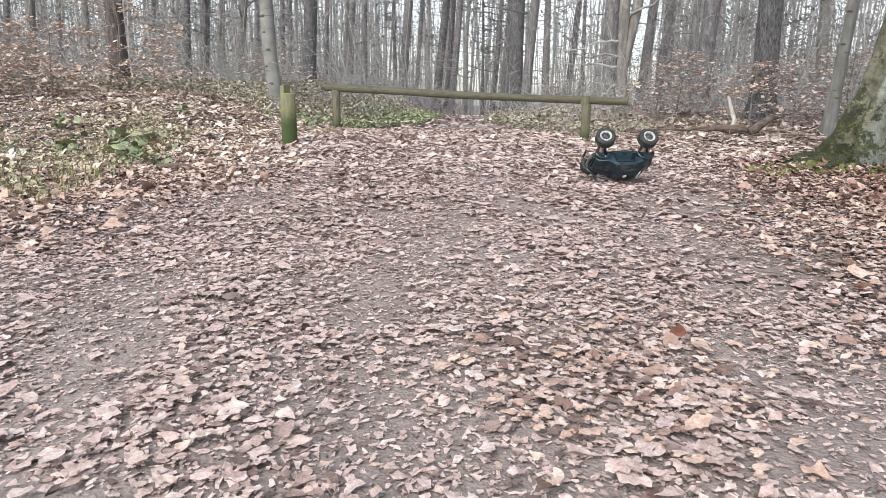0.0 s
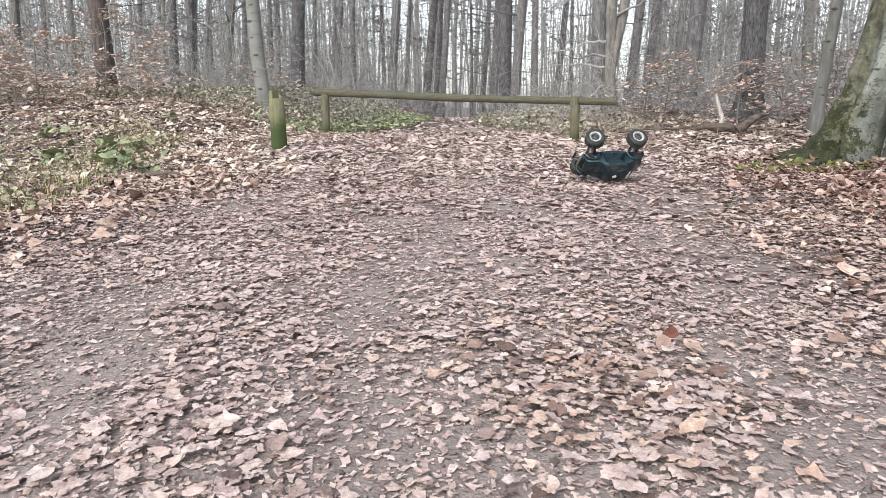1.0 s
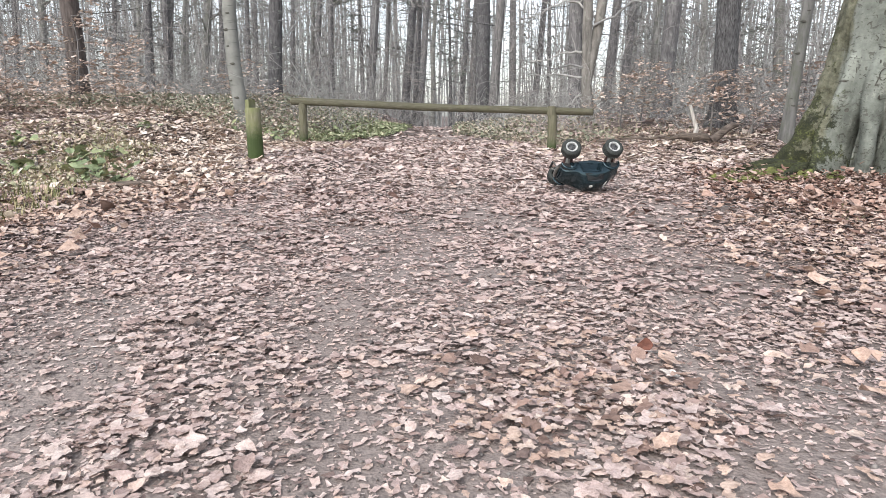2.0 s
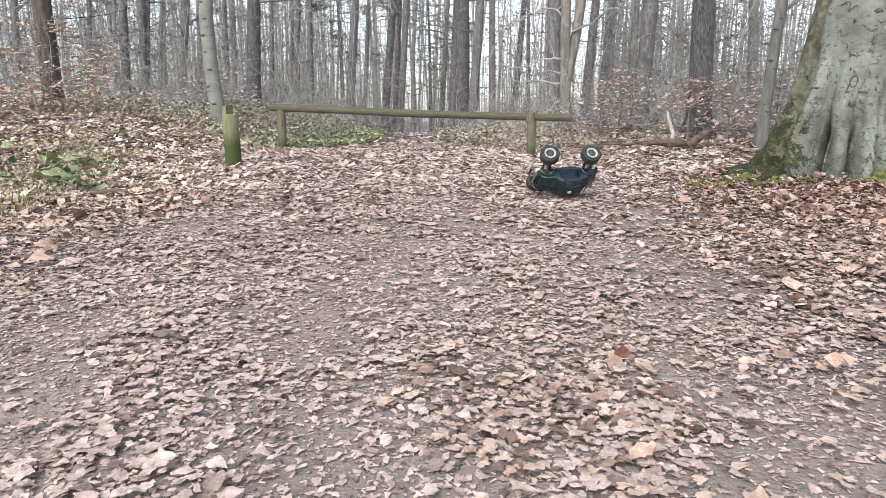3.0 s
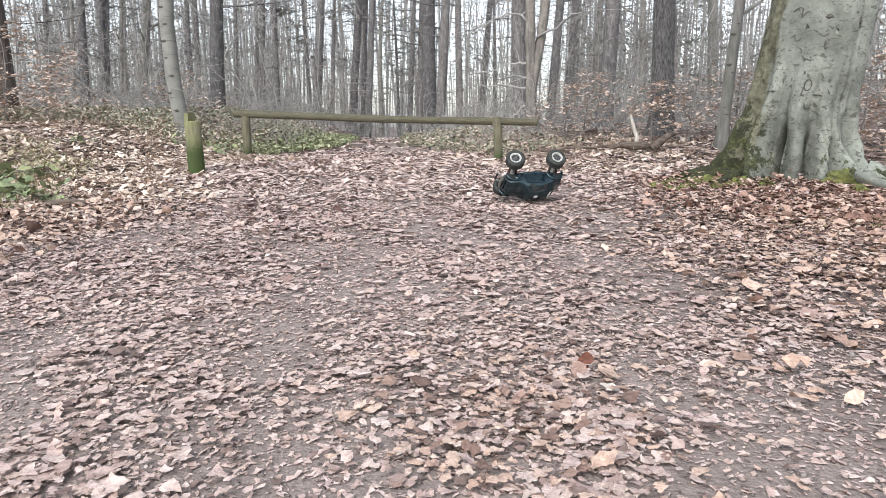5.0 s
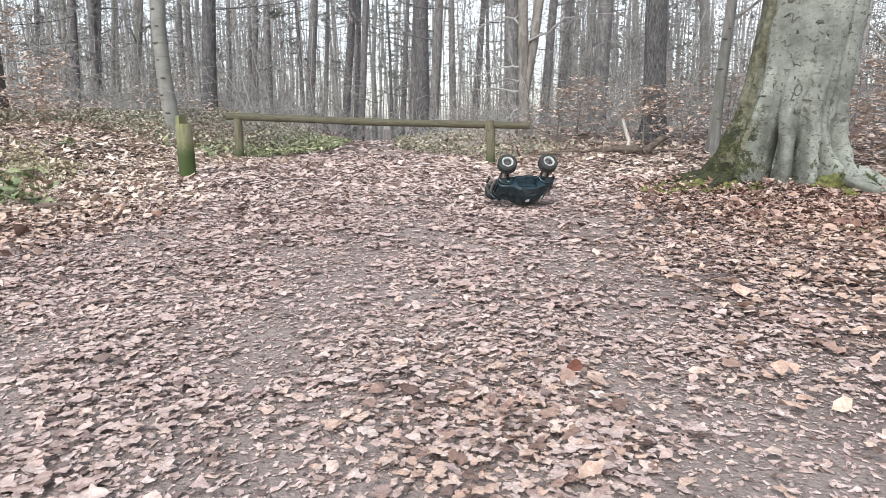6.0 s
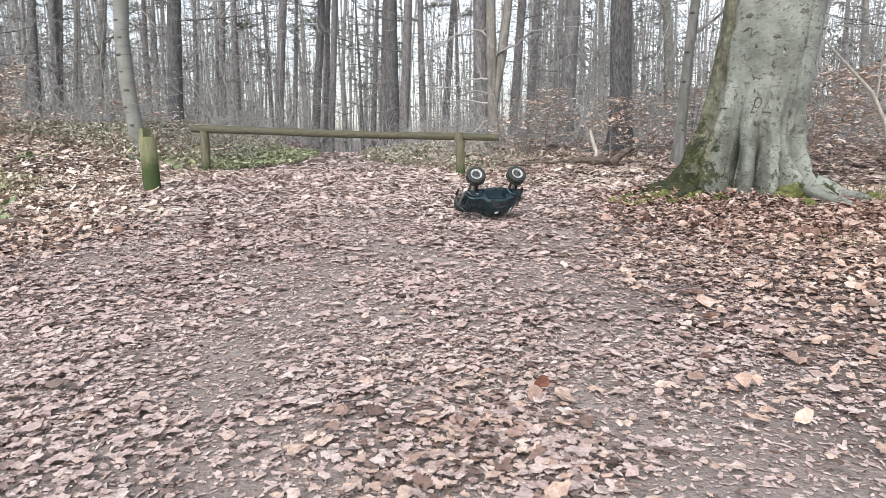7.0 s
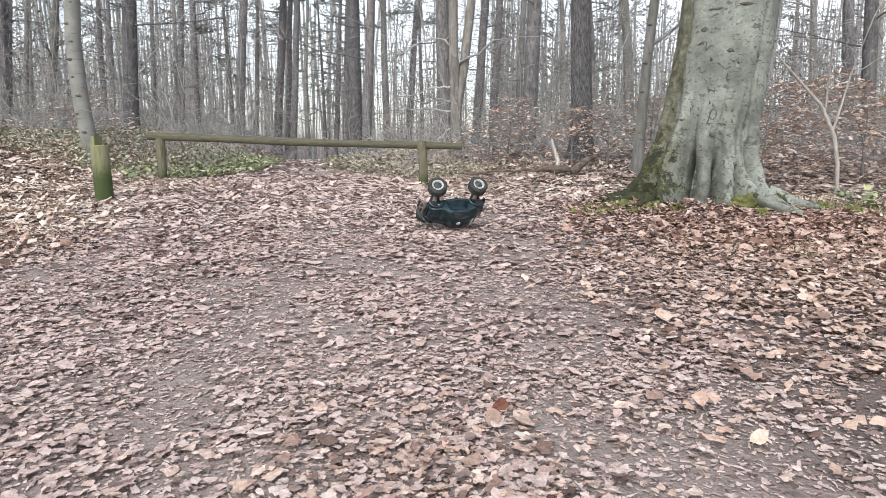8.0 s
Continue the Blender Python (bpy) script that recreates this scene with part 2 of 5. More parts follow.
POST_WOOD = mat_algae_wood("algae_post_wood", 0.3, 0.42, tone=0.95)
BOLLARD_WOOD = mat_algae_wood("algae_bollard_wood", 0.7, 0.38, tone=1.5)
RAIL_WOOD = mat_algae_wood("algae_rail_wood", 0.3, 0.0, (4, 50, 50), 0.7)
END_GRAIN = mat_plain("sawn_end_grain", (0.28, 0.29, 0.15), 0.9, wear=0.35)
CAR_PAINT = mat_car()
CAR_GLASS = mat_plain("black_window_film", (0.012, 0.014, 0.016), 0.22, spec=0.5, wear=0.2)
RUBBER = mat_plain("dusty_tyre_rubber", (0.045, 0.05, 0.047), 0.85, spec=0.3, wear=0.5, scale=30, bump=0.5)
RIM = mat_plain("grey_white_rim", (0.42, 0.43, 0.42), 0.5, wear=0.5, scale=60)
SPOKE = mat_plain("dull_grey_spoke", (0.09, 0.095, 0.1), 0.5)
HUB = mat_plain("dark_hub", (0.05, 0.052, 0.055), 0.5)
RED = mat_plain("dusty_red_plastic", (0.075, 0.034, 0.03), 0.65, wear=0.6)
SILVER = mat_plain("scuffed_silver", (0.24, 0.24, 0.23), 0.45, 0.6, wear=0.55)
BLACK = mat_plain("black_plastic", (0.02, 0.02, 0.021), 0.55, wear=0.4)
SCAR = mat_plain("bark_scar", (0.08, 0.078, 0.065), 0.9, wear=0.4, scale=40)
GRIT = mat_leaf("grit_stone", [(0.0, (0.13, 0.12, 0.115)), (0.7, (0.25, 0.225, 0.21)), (1.0, (0.38, 0.35, 0.33))], 0.85)
STICKER = mat_plain("white_sticker", (0.78, 0.78, 0.76), 0.5, wear=0.15)


# ---- mesh tools ----
class Buf:
    """Collects vertices and faces; mesh() makes one mesh of them."""

    def __init__(self):
        self.v, self.f, self.n = [], [], 0

    def add(self, verts, faces):
        verts, faces = np.asarray(verts, float).reshape(-1, 3), np.asarray(faces, int)
        self.v.append(verts)
        self.f.append(faces + self.n)
        self.n += len(verts)

    def mesh(self, name, smooth=True):
        me = bpy.data.meshes.new(name)
        v = np.concatenate(self.v)
        sizes = np.concatenate([np.full(len(f), f.shape[1]) for f in self.f])
        loops = np.concatenate([f.ravel() for f in self.f])
        me.vertices.add(len(v))
        me.vertices.foreach_set("co", v.ravel().astype(np.float32))
        me.loops.add(len(loops))
        me.loops.foreach_set("vertex_index", loops.astype(np.int32))
        me.polygons.add(len(sizes))
        me.polygons.foreach_set("loop_start", (np.cumsum(sizes) - sizes).astype(np.int32))
        me.update(calc_edges=True)
        if smooth:
            me.polygons.foreach_set("use_smooth", np.ones(len(sizes), bool))
        return me


def part(name, shape, material, parent=None, label="", smooth=True):
    """One mesh object from a Buf or a bmesh, under a thing or a part."""
    if isinstance(shape, Buf):
        me = shape.mesh(name, smooth)
    elif isinstance(shape, bpy.types.Mesh):
        me = shape
    else:
        me = bpy.data.meshes.new(name)
        shape.to_mesh(me)
        shape.free()
        if smooth:
            for p in me.polygons:
                p.use_smooth = True
    if not me.materials:
        me.materials.append(material)
    ob = new(name, me)
    if parent:
        ob.parent = parent
    if label:
        tagged(ob, label)
    return ob


def thing(name, m, label, category, group="", kind=""):
    ob = new(name)
    ob.empty_display_size = 0.1
    ob.matrix_world = m
    return tagged(ob, label, category, group, kind)


def tube(buf, pts, radii, sides=8, cap=True, ridges=None):
    """A tapered round bar along pts."""
    pts = np.asarray(pts, float)
    n = len(pts)
    tan = np.gradient(pts, axis=0)
    tan /= np.linalg.norm(tan, axis=1)[:, None] + 1e-9
    ref = np.array([1.0, 0, 0]) if abs(tan[0][0]) < 0.8 else np.array([0, 1.0, 0])
    a = np.linspace(0, 2 * math.pi, sides, endpoint=False)
    rings = []
    for i in range(n):
        u = np.cross(tan[i], ref)
        u /= np.linalg.norm(u) + 1e-9
        w = np.cross(tan[i], u)
        k = radii[i] * (ridges(a, i) if ridges else np.ones(sides))
        rings.append(pts[i] + np.outer(np.cos(a) * k, u) + np.outer(np.sin(a) * k, w))
    v = np.concatenate(rings)
    i, j = np.meshgrid(np.arange(n - 1), np.arange(sides), indexing="ij")
    j2 = (j + 1) % sides
    f = np.stack([i * sides + j, i * sides + j2, (i + 1) * sides + j2, (i + 1) * sides + j], -1).reshape(-1, 4)
    buf.add(v, f)
    if cap:
        for ring, flip in ((rings[0], True), (rings[-1], False)):
            idx = np.arange(sides)
            buf.add(ring, np.array([idx[::-1] if flip else idx]))


def wander(rng, p, d, length, n, bend, lift=0.0):
    """A crooked line from p along d."""
    p, d = np.array(p, float), np.array(d, float)
    out = [p]
    for _ in range(n):
        d = d / np.linalg.norm(d)
        p = p + d * length / n
        out.append(p)
        d = d + rng.normal(0, bend, 3) + np.array([0, 0, lift])
    return np.array(out)


def smooth(a, b, v):
    k = np.clip((np.asarray(v, float) - a) / (b - a), 0, 1)
    return k * k * (3 - 2 * k)


# ---- the lie of the land ----
def path_x(y):
    return -0.1 * np.clip(y - 5, 0, 60) - 1.05 * smooth(3, 9, y) - 0.4 * smooth(9, 13, y)


def path_w(y):
    return 3.2 - 1.2 * smooth(4, 8.5, y) - 1.3 * smooth(9, 12.5, y)


def terrain(x, y):
    """Height of the ground: a flat clearing, a path that climbs to a crest, banks on both sides, hills added beyond the
    wood in place of haze.
    """
    x, y = np.asarray(x, float), np.asarray(y, float)
    z = 0.14 * smooth(2.5, 8.5, y) + 0.18 * smooth(9, 16, y)
    z = z + 0.5 * smooth(-0.3, 2.6, path_x(y) - path_w(y) - x) * smooth(4.5, 9.5, y)
    z = z + 0.3 * smooth(0, 2.5, x - path_x(y) - path_w(y)) * smooth(6, 12, y)
    z = z + 0.05 * np.exp(-((x - 2.9) ** 2 + (y - 5.3) ** 2) / 1.7)
    inside = 1 - smooth(0, 1.5, np.abs(x - path_x(y)) - path_w(y))
    z = z - 0.11 * np.clip(y - 15.5, 0, 28) * inside
    z = z - 0.045 * np.clip(y - 20, 0, 55) * (1 - inside)
    # added hills: a grey mass standing in for haze low between the trunks
    way = x / np.maximum(y, 1.0)
    z = z + smooth(125, 200, y) * (14 * smooth(0.06, 0.3, way) + 12 * smooth(0.14, 0.4, -way) + 1.5)
    near = 1 - smooth(30, 60, np.hypot(x, y))
    z = z + near * (0.012 * np.sin(2.3 * x + 1.1 * y) + 0.010 * np.sin(3.7 * y - 1.9 * x + 1.0) + 0.006 * np.sin(7.1 * x + 0.7) * np.sin(6.3 * y))
    rough = smooth(0.0, 1.2, np.abs(x - path_x(y)) - path_w(y)) * near
    return z + rough * 0.035 * np.sin(5.1 * x + 2.0 * np.sin(1.7 * y)) * np.sin(4.3 * y + 0.4)


def steps(stops):
    out = [stops[0][0]]
    for (a, _), (b, k) in zip(stops, stops[1:]):
        out += list(np.linspace(a, b, k + 1)[1:])
    return np.array(out)


def build_ground():
    xs = steps([(-600, 0), (-120, 8), (-30, 30), (-6, 40), (5, 110), (30, 44), (120, 24), (600, 8)])
    ys = steps([(-300, 0), (-40, 10), (-1.5, 24), (9, 110), (20, 60), (60, 40), (120, 15), (220, 30), (900, 14)])
    gx, gy = np.meshgrid(xs, ys)
    v = np.stack([gx, gy, terrain(gx, gy)], -1).reshape(-1, 3)
    w = len(xs)
    i, j = np.meshgrid(np.arange(len(ys) - 1), np.arange(w - 1), indexing="ij")
    q = i * w + j
    buf = Buf()
    buf.add(v, np.stack([q, q + 1, q + w + 1, q + w], -1).reshape(-1, 4))
    return tagged(part("ground", buf, SOIL), "dark gritty forest soil with a trodden path", "ground", kind="structure")


GROUND = build_ground()


# ---- leaves ----
def leaf_form(widths, curl, fold, length=1.0):
    """A leaf blade: rows of left edge, midrib, right edge; unit length, curled along and across."""
    n = len(widths)
    s = np.linspace(-0.5, 0.5, n)
    rows = []
    for k, wd in zip(s, widths):
        zc = curl * (4 * k * k) * 0.25
        for side in (-1, 0, 1):
            rows.append((side * wd, k * length, zc + abs(side) * wd * fold + (0.03 * math.sin(9 * k + side) if side else 0)))
    v = np.array(rows)
    i = np.arange(n - 1)
    f = np.concatenate([np.stack([3 * i + c, 3 * i + c + 1, 3 * i + c + 4, 3 * i + c + 3], -1) for c in (0, 1)])
    return v, f


OAK_A = (0.03, 0.19, 0.11, 0.33, 0.2, 0.25, 0.03)
OAK_B = (0.02, 0.24, 0.15, 0.35, 0.2, 0.28, 0.05)
BEECH = (0.02, 0.24, 0.35, 0.3, 0.17, 0.02)
ROUND = (0.03, 0.27, 0.4, 0.43, 0.36, 0.22, 0.02)
FORMS = [leaf_form(OAK_A, 0.15, 0.15), leaf_form(OAK_B, -0.15, 0.2), leaf_form(OAK_A, 0.4, -0.15), leaf_form(OAK_B, 0.15, 0.4),
         leaf_form(OAK_A, -0.3, 0.3), leaf_form(OAK_B, 0.3, 0.05), leaf_form(BEECH, -0.25, 0.2), leaf_form(ROUND, 0.3, -0.2)]
HALF = [leaf_form((0.03, 0.24, 0.13, 0.34, 0.2, 0.04), 0.15, 0.15), leaf_form((0.03, 0.3, 0.2, 0.3, 0.05), -0.15, 0.2), leaf_form((0.02, 0.25, 0.34, 0.24, 0.02), 0.3, -0.15), leaf_form((0.02, 0.33, 0.37, 0.2, 0.02), 0.2, 0.25)]
TINY = [leaf_form((0.12, 0.36, 0.08), 0.4, 0.3), leaf_form((0.2, 0.3, 0.1), -0.4, 0.2), leaf_form((0.1, 0.3, 0.2), 0.5, -0.3)]
NEEDLE = [(np.array([(-0.02, -0.5, 0.0), (0.02, -0.5, 0.0), (0.012, 0.5, 0.12), (-0.012, 0.5, 0.12)]), np.array([(0, 1, 2, 3)]))]
TUFT = [(np.array([(-0.22, -0.5, 0.0), (0.16, -0.5, 0.05), (0.3, 0.4, 0.0), (-0.1, 0.5, 0.08)]), np.array([(0, 1, 2, 3)])),
        (np.array([(-0.12, -0.6, 0.0), (0.2, -0.3, 0.04), (0.1, 0.6, 0.05), (-0.25, 0.3, 0.0)]), np.array([(0, 1, 2, 3)]))]
TWIG = []
for bend in (-0.3, -0.1, 0.15, 0.4):
    TWIG.append((np.array([(side * w, k, bend * (k + 0.5) ** 2) for k, w in ((-0.5, 0.009), (0.0, 0.006), (0.5, 0.003)) for side in (-1, 1)]), np.array([(0, 1, 3, 2), (2, 3, 5, 4)])))
CHIP = [leaf_form((0.22, 0.3), 0.0, 0.25), leaf_form((0.3, 0.16), 0.0, -0.25)]
SMALL = [leaf_form((0.05, 0.33, 0.36, 0.05), 0.4, 0.3), leaf_form((0.05, 0.25, 0.4, 0.1), -0.4, 0.2), leaf_form((0.08, 0.38, 0.28, 0.06), 0.6, -0.3)]


SCRAP = [leaf_form((0.05, 0.3, 0.17, 0.05), 0.12, 0.12), leaf_form((0.06, 0.22, 0.33, 0.06), -0.12, 0.16), leaf_form((0.12, 0.34, 0.26, 0.04), 0.25, -0.12), leaf_form((0.04, 0.36, 0.2, 0.14), 0.15, 0.22)]


def lobed(n, lobes, depth, broad, curl, fold, wave, tip=1.0):
    """A fine leaf outline: lobed edges, wavy along its length; tip under 1 leaves the end broken off."""
    k = np.linspace(0, tip, n)
    w = broad * np.sin(math.pi * np.clip(k * 0.92 + 0.06, 0, 1)) ** 0.7 * (1 + depth * np.cos(2 * math.pi * lobes * k + 0.8))
    v, f = leaf_form(tuple(np.maximum(w, 0.012)), curl, fold, 1.0)
    v[:, 2] += wave * np.sin(11 * v[:, 1] + 3 * np.sign(v[:, 0])) * np.abs(v[:, 0]) * 2
    v[:, 0] += 0.12 * np.sin(2.5 * v[:, 1])
    return v, f


RAGGED = [lobed(10, 3.2, 0.32, 0.3, 0.12, 0.1, 0.06), lobed(10, 2.6, 0.28, 0.34, -0.12, 0.16, 0.08), lobed(10, 3.0, 0.36, 0.3, 0.25, -0.1, 0.07),
          lobed(10, 3.6, 0.3, 0.27, 0.1, 0.3, 0.05), lobed(8, 1.1, 0.06, 0.31, -0.2, 0.15, 0.07), lobed(8, 1.3, 0.08, 0.36, 0.2, -0.12, 0.08),
          lobed(8, 2.2, 0.3, 0.36, 0.1, 0.1, 0.09, 0.6), lobed(8, 1.8, 0.3, 0.4, -0.1, 0.2, 0.1, 0.55)]


def turned(yaw, tx, ty):
    """Rotation matrices for many leaves: tilt about x and y, then yaw."""
    cz, sz, cx, sx, cy, sy = np.cos(yaw), np.sin(yaw), np.cos(tx), np.sin(tx), np.cos(ty), np.sin(ty)
    o, e = np.zeros_like(yaw), np.ones_like(yaw)
    rz = np.stack([cz, -sz, o, sz, cz, o, o, o, e], -1).reshape(-1, 3, 3)
    rx = np.stack([e, o, o, o, cx, -sx, o, sx, cx], -1).reshape(-1, 3, 3)
    ry = np.stack([cy, o, sy, o, e, o, -sy, o, cy], -1).reshape(-1, 3, 3)
    return rz @ rx @ ry


def scatter(buf, forms, rng, pos, size, tilt, flat=False, jag=(0.055, 0.04, 0.05)):
    """Lays leaves at pos; tilt is the spread of their lean in radians."""
    which = rng.integers(0, len(forms), len(pos))
    for k, (v, f) in enumerate(forms):
        sel = which == k
        m = int(sel.sum())
        if not m:
            continue
        tilts = np.broadcast_to(tilt, len(pos))[sel]
        r = turned(rng.uniform(0, 2 * math.pi, m), np.clip(rng.normal(0, 1, m), -1.7, 1.7) * tilts, np.clip(rng.normal(0, 1, m), -1.7, 1.7) * tilts)
        s = np.broadcast_to(size, len(pos))[sel] * rng.uniform(0.65, 1.3, m)
        flip = np.where(rng.random(m) < 0.4, -1.0, 1.0)
        local = v[None] * np.stack([rng.uniform(0.8, 1.25, m), np.ones(m), flip * rng.uniform(0.35, 1.2, m)], -1)[:, None, :]
        local = local + rng.normal(0, 1, local.shape) * np.array(jag)
        verts = np.einsum("mij,mvj->mvi", r, local) * s[:, None, None] + pos[sel][:, None, :]
        low = verts[:, :, 2].min(1) - pos[sel][:, 2]
        if not flat:
            verts[:, :, 2] -= low[:, None] * 0.75
        nv = len(v)
        buf.add(verts.reshape(-1, 3), (f[None] + (np.arange(m) * nv)[:, None, None]).reshape(-1, 4))


def bare(x, y):
    """How far the soil shows: wheel ruts and trodden strips, 0 to 1."""
    k = np.zeros_like(x)
    for ax, ay, bx, by, wd, amount in ((-0.28, 1.2, -0.25, 2.5, 0.07, 0.97), (0.1, 0.3, 0.0, 0.9, 0.1, 0.75), (0.72, 1.05, 0.74, 2.9, 0.1, 0.75),
                                       (-0.75, 0.7, -1.1, 1.35, 0.13, 0.9), (0.74, 2.9, 1.6, 3.9, 0.25, 0.5), (0.62, 0.62, 1.1, 0.95, 0.1, 0.88),
                                       (-0.3, 2.6, -0.2, 4.4, 0.16, 0.55), (-1.6, 4.6, -3.2, 7.4, 0.4, 0.4), (1.3, 5.6, 0.9, 7.5, 0.3, 0.45)):
        d = np.array([bx - ax, by - ay])
        s = np.clip(((x - ax) * d[0] + (y - ay) * d[1]) / (d @ d), 0, 1)
        dist = np.hypot(x - ax - s * d[0], y - ay - s * d[1]) + 0.05 * np.sin(9 * x + 5 * y) + 0.04 * np.sin(13 * y - 7 * x)
        k = np.maximum(k, amount * (1 - smooth(wd * 0.5, wd * 1.5, dist)))
    patch = 0.5 + 0.5 * np.sin(3.1 * x + 1.3 * np.sin(2.2 * y)) * np.sin(2.6 * y + 1.7 * np.sin(1.9 * x))
    speck = 0.5 + 0.5 * np.sin(9.7 * x + 2.0 * np.sin(6.1 * y)) * np.sin(8.3 * y + 1.6 * np.sin(7.3 * x))
    return np.clip(np.maximum(k, 0.72 * smooth(0.4, 0.8, patch)) + 0.35 * smooth(0.45, 0.8, speck), 0, 0.98)


def sown(rng, count, x0, x1, y0, y1):
    """Points on the ground, fewer where the soil lies bare."""
    x, y = rng.uniform(x0, x1, count), rng.uniform(y0, y1, count)
    keep = rng.random(count) > bare(x, y) * (1 - 0.75 * smooth(3.6, 6.0, y))
    x, y = x[keep], y[keep]
    return np.stack([x, y, terrain(x, y) + 0.003 + 0.014 * rng.random(len(x)) ** 1.6], -1)


def strewn(rng, count, x0, x1, y0, y1):
    """Points anywhere on the ground, bare or not."""
    x, y = rng.uniform(x0, x1, count), rng.uniform(y0, y1, count)
    return np.stack([x, y, terrain(x, y) + 0.003], -1)


def wedge(p, left, right):
    """Of the points p, those between two lines fanning out from the clearing's near end, and fewer and fewer past them."""
    out = np.maximum(np.maximum(-1.0 + left * p[:, 1] - p[:, 0], p[:, 0] - 0.9 - right * p[:, 1]), 0)
    return p[np.random.default_rng(len(p)).random(len(p)) < np.exp(-out / 0.4)]


def spread(rng, n, flat=0.1, raised=0.34, share=0.3):
    """How far each of n leaves leans: most lie nearly flat, some stand up."""
    return np.where(rng.random(n) < share, raised, flat)


def sizes(rng, n, mean, wide=0.42, low=-0.9, high=0.75):
    return mean * np.exp(np.clip(rng.normal(0, wide, n), low, high))


def build_litter():
    rng = np.random.default_rng(3)
    fine = (0.036, 0.014, 0.026)
    # a lower layer of small torn scraps, then whole leaves on top
    close = Buf()
    p = wedge(strewn(rng, 26000, -1.9, 2.5, 0.4, 1.75), -0.95, 1.05)
    scatter(close, CHIP, rng, p, sizes(rng, len(p), 0.0105, 0.5, -0.9, 0.4), 0.16, jag=(0.13, 0.13, 0.05))
    p = wedge(sown(rng, 15500, -2.0, 2.7, 0.42, 1.75), -0.95, 1.05)
    scatter(close, SCRAP, rng, p, sizes(rng, len(p), 0.0162, 0.48), spread(rng, len(p), 0.08, 0.32, 0.18), jag=(0.05, 0.02, 0.05))
    p = wedge(sown(rng, 8600, -2.0, 2.7, 0.42, 1.75), -0.95, 1.05)
    p[:, 2] += 0.004
    scatter(close, RAGGED, rng, p, sizes(rng, len(p), 0.0212, 0.42), spread(rng, len(p), 0.05, 0.24, 0.12), jag=fine)
    p = sown(rng, 62000, -8, 8, -3.5, 4.4)
    inside = (p[:, 0] > -1.0 - 0.95 * p[:, 1]) & (p[:, 0] < 0.9 + 1.05 * p[:, 1]) & (p[:, 1] > -0.1)
    p = p[~inside]
    scatter(close, CHIP, rng, p, 0.036, spread(rng, len(p)))
    p = sown(rng, 6500, -2.0, 2.0, -0.9, 0.42)
    scatter(close, SCRAP, rng, p, sizes(rng, len(p), 0.0162, 0.48), spread(rng, len(p), 0.08, 0.32, 0.18), jag=(0.05, 0.02, 0.05))
    p = sown(rng, 2600, -1.6, 1.6, -0.4, 0.42)
    scatter(close, RAGGED, rng, p, sizes(rng, len(p), 0.0212), spread(rng, len(p), 0.05, 0.24, 0.12), jag=fine)
    tagged(part("leaf_litter", close, LEAF_CLOSE), "weathered pinkish grey leaves and leaf scraps on the trodden soil", "leaf litter", kind="stuff")
    buf = Buf()
    p = wedge(sown(rng, 19500, -3.6, 4.0, 1.75, 2.9), -0.95, 1.05)
    scatter(buf, FORMS, rng, p, sizes(rng, len(p), 0.0275), spread(rng, len(p), 0.05, 0.26, 0.14), jag=(0.05, 0.02, 0.032))
    p = wedge(sown(rng, 28000, -5.0, 5.2, 2.9, 4.4), -0.95, 1.05)
    scatter(buf, SCRAP, rng, p, sizes(rng, len(p), 0.0325), spread(rng, len(p), 0.06, 0.28, 0.16))
    p = wedge(strewn(rng, 22000, -3.0, 3.5, 1.6, 3.2), -0.95, 1.05)
    scatter(buf, CHIP, rng, p, sizes(rng, len(p), 0.0135), 0.2, jag=(0.12, 0.12, 0.05))
    p = wedge(strewn(rng, 14000, -4.6, 5.2, 3.2, 4.8), -0.95, 1.05)
    scatter(buf, CHIP, rng, p, sizes(rng, len(p), 0.018), 0.2)
    tagged(part("leaf_litter", buf, LEAF_PALE), "pale pinkish brown fallen oak and beech leaves covering the clearing", "leaf litter", kind="stuff")
    buf = Buf()
    p = sown(rng, 23000, -6.3, 6.6, 4.4, 5.6)
    scatter(buf, TINY, rng, p, sizes(rng, len(p), 0.036), spread(rng, len(p), 0.07, 0.28, 0.22))
    p = sown(rng, 38000, -7.5, 7.0, 5.6, 7.4)
    scatter(buf, CHIP, rng, p, sizes(rng, len(p), 0.04), spread(rng, len(p), 0.07, 0.28, 0.22))
    p = sown(rng, 48000, -8.5, 7.5, 7.4, 10.5)
    scatter(buf, CHIP, rng, p, sizes(rng, len(p), 0.045), spread(rng, len(p), 0.07, 0.28, 0.22))
    p = sown(rng, 26000, -20, 14, 10.5, 24)
    scatter(buf, CHIP, rng, p, 0.085, 0.22)
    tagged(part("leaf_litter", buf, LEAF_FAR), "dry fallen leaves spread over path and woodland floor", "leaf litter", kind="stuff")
    # tan leaves lying thick on the verge and under the trees
    buf = Buf()
    n = 30000
    y = 3.6 + 7.4 * rng.random(n) ** 0.9
    x = -2.6 - 0.2 * (y - 4.2) - rng.gamma(1.3, 1.7, n) + 0.3 * np.sin(1.7 * y) + rng.normal(0.1, 0.35, n)
    scatter(buf, CHIP, rng, np.stack([x, y, terrain(x, y) + 0.008 + rng.uniform(0, 0.025, n)], -1), sizes(rng, n, 0.042), spread(rng, n, 0.12, 0.4, 0.3))
    n = 6500
    y = rng.uniform(6.4, 10.5, n)
    x = rng.normal(2.1, 1.1, n)
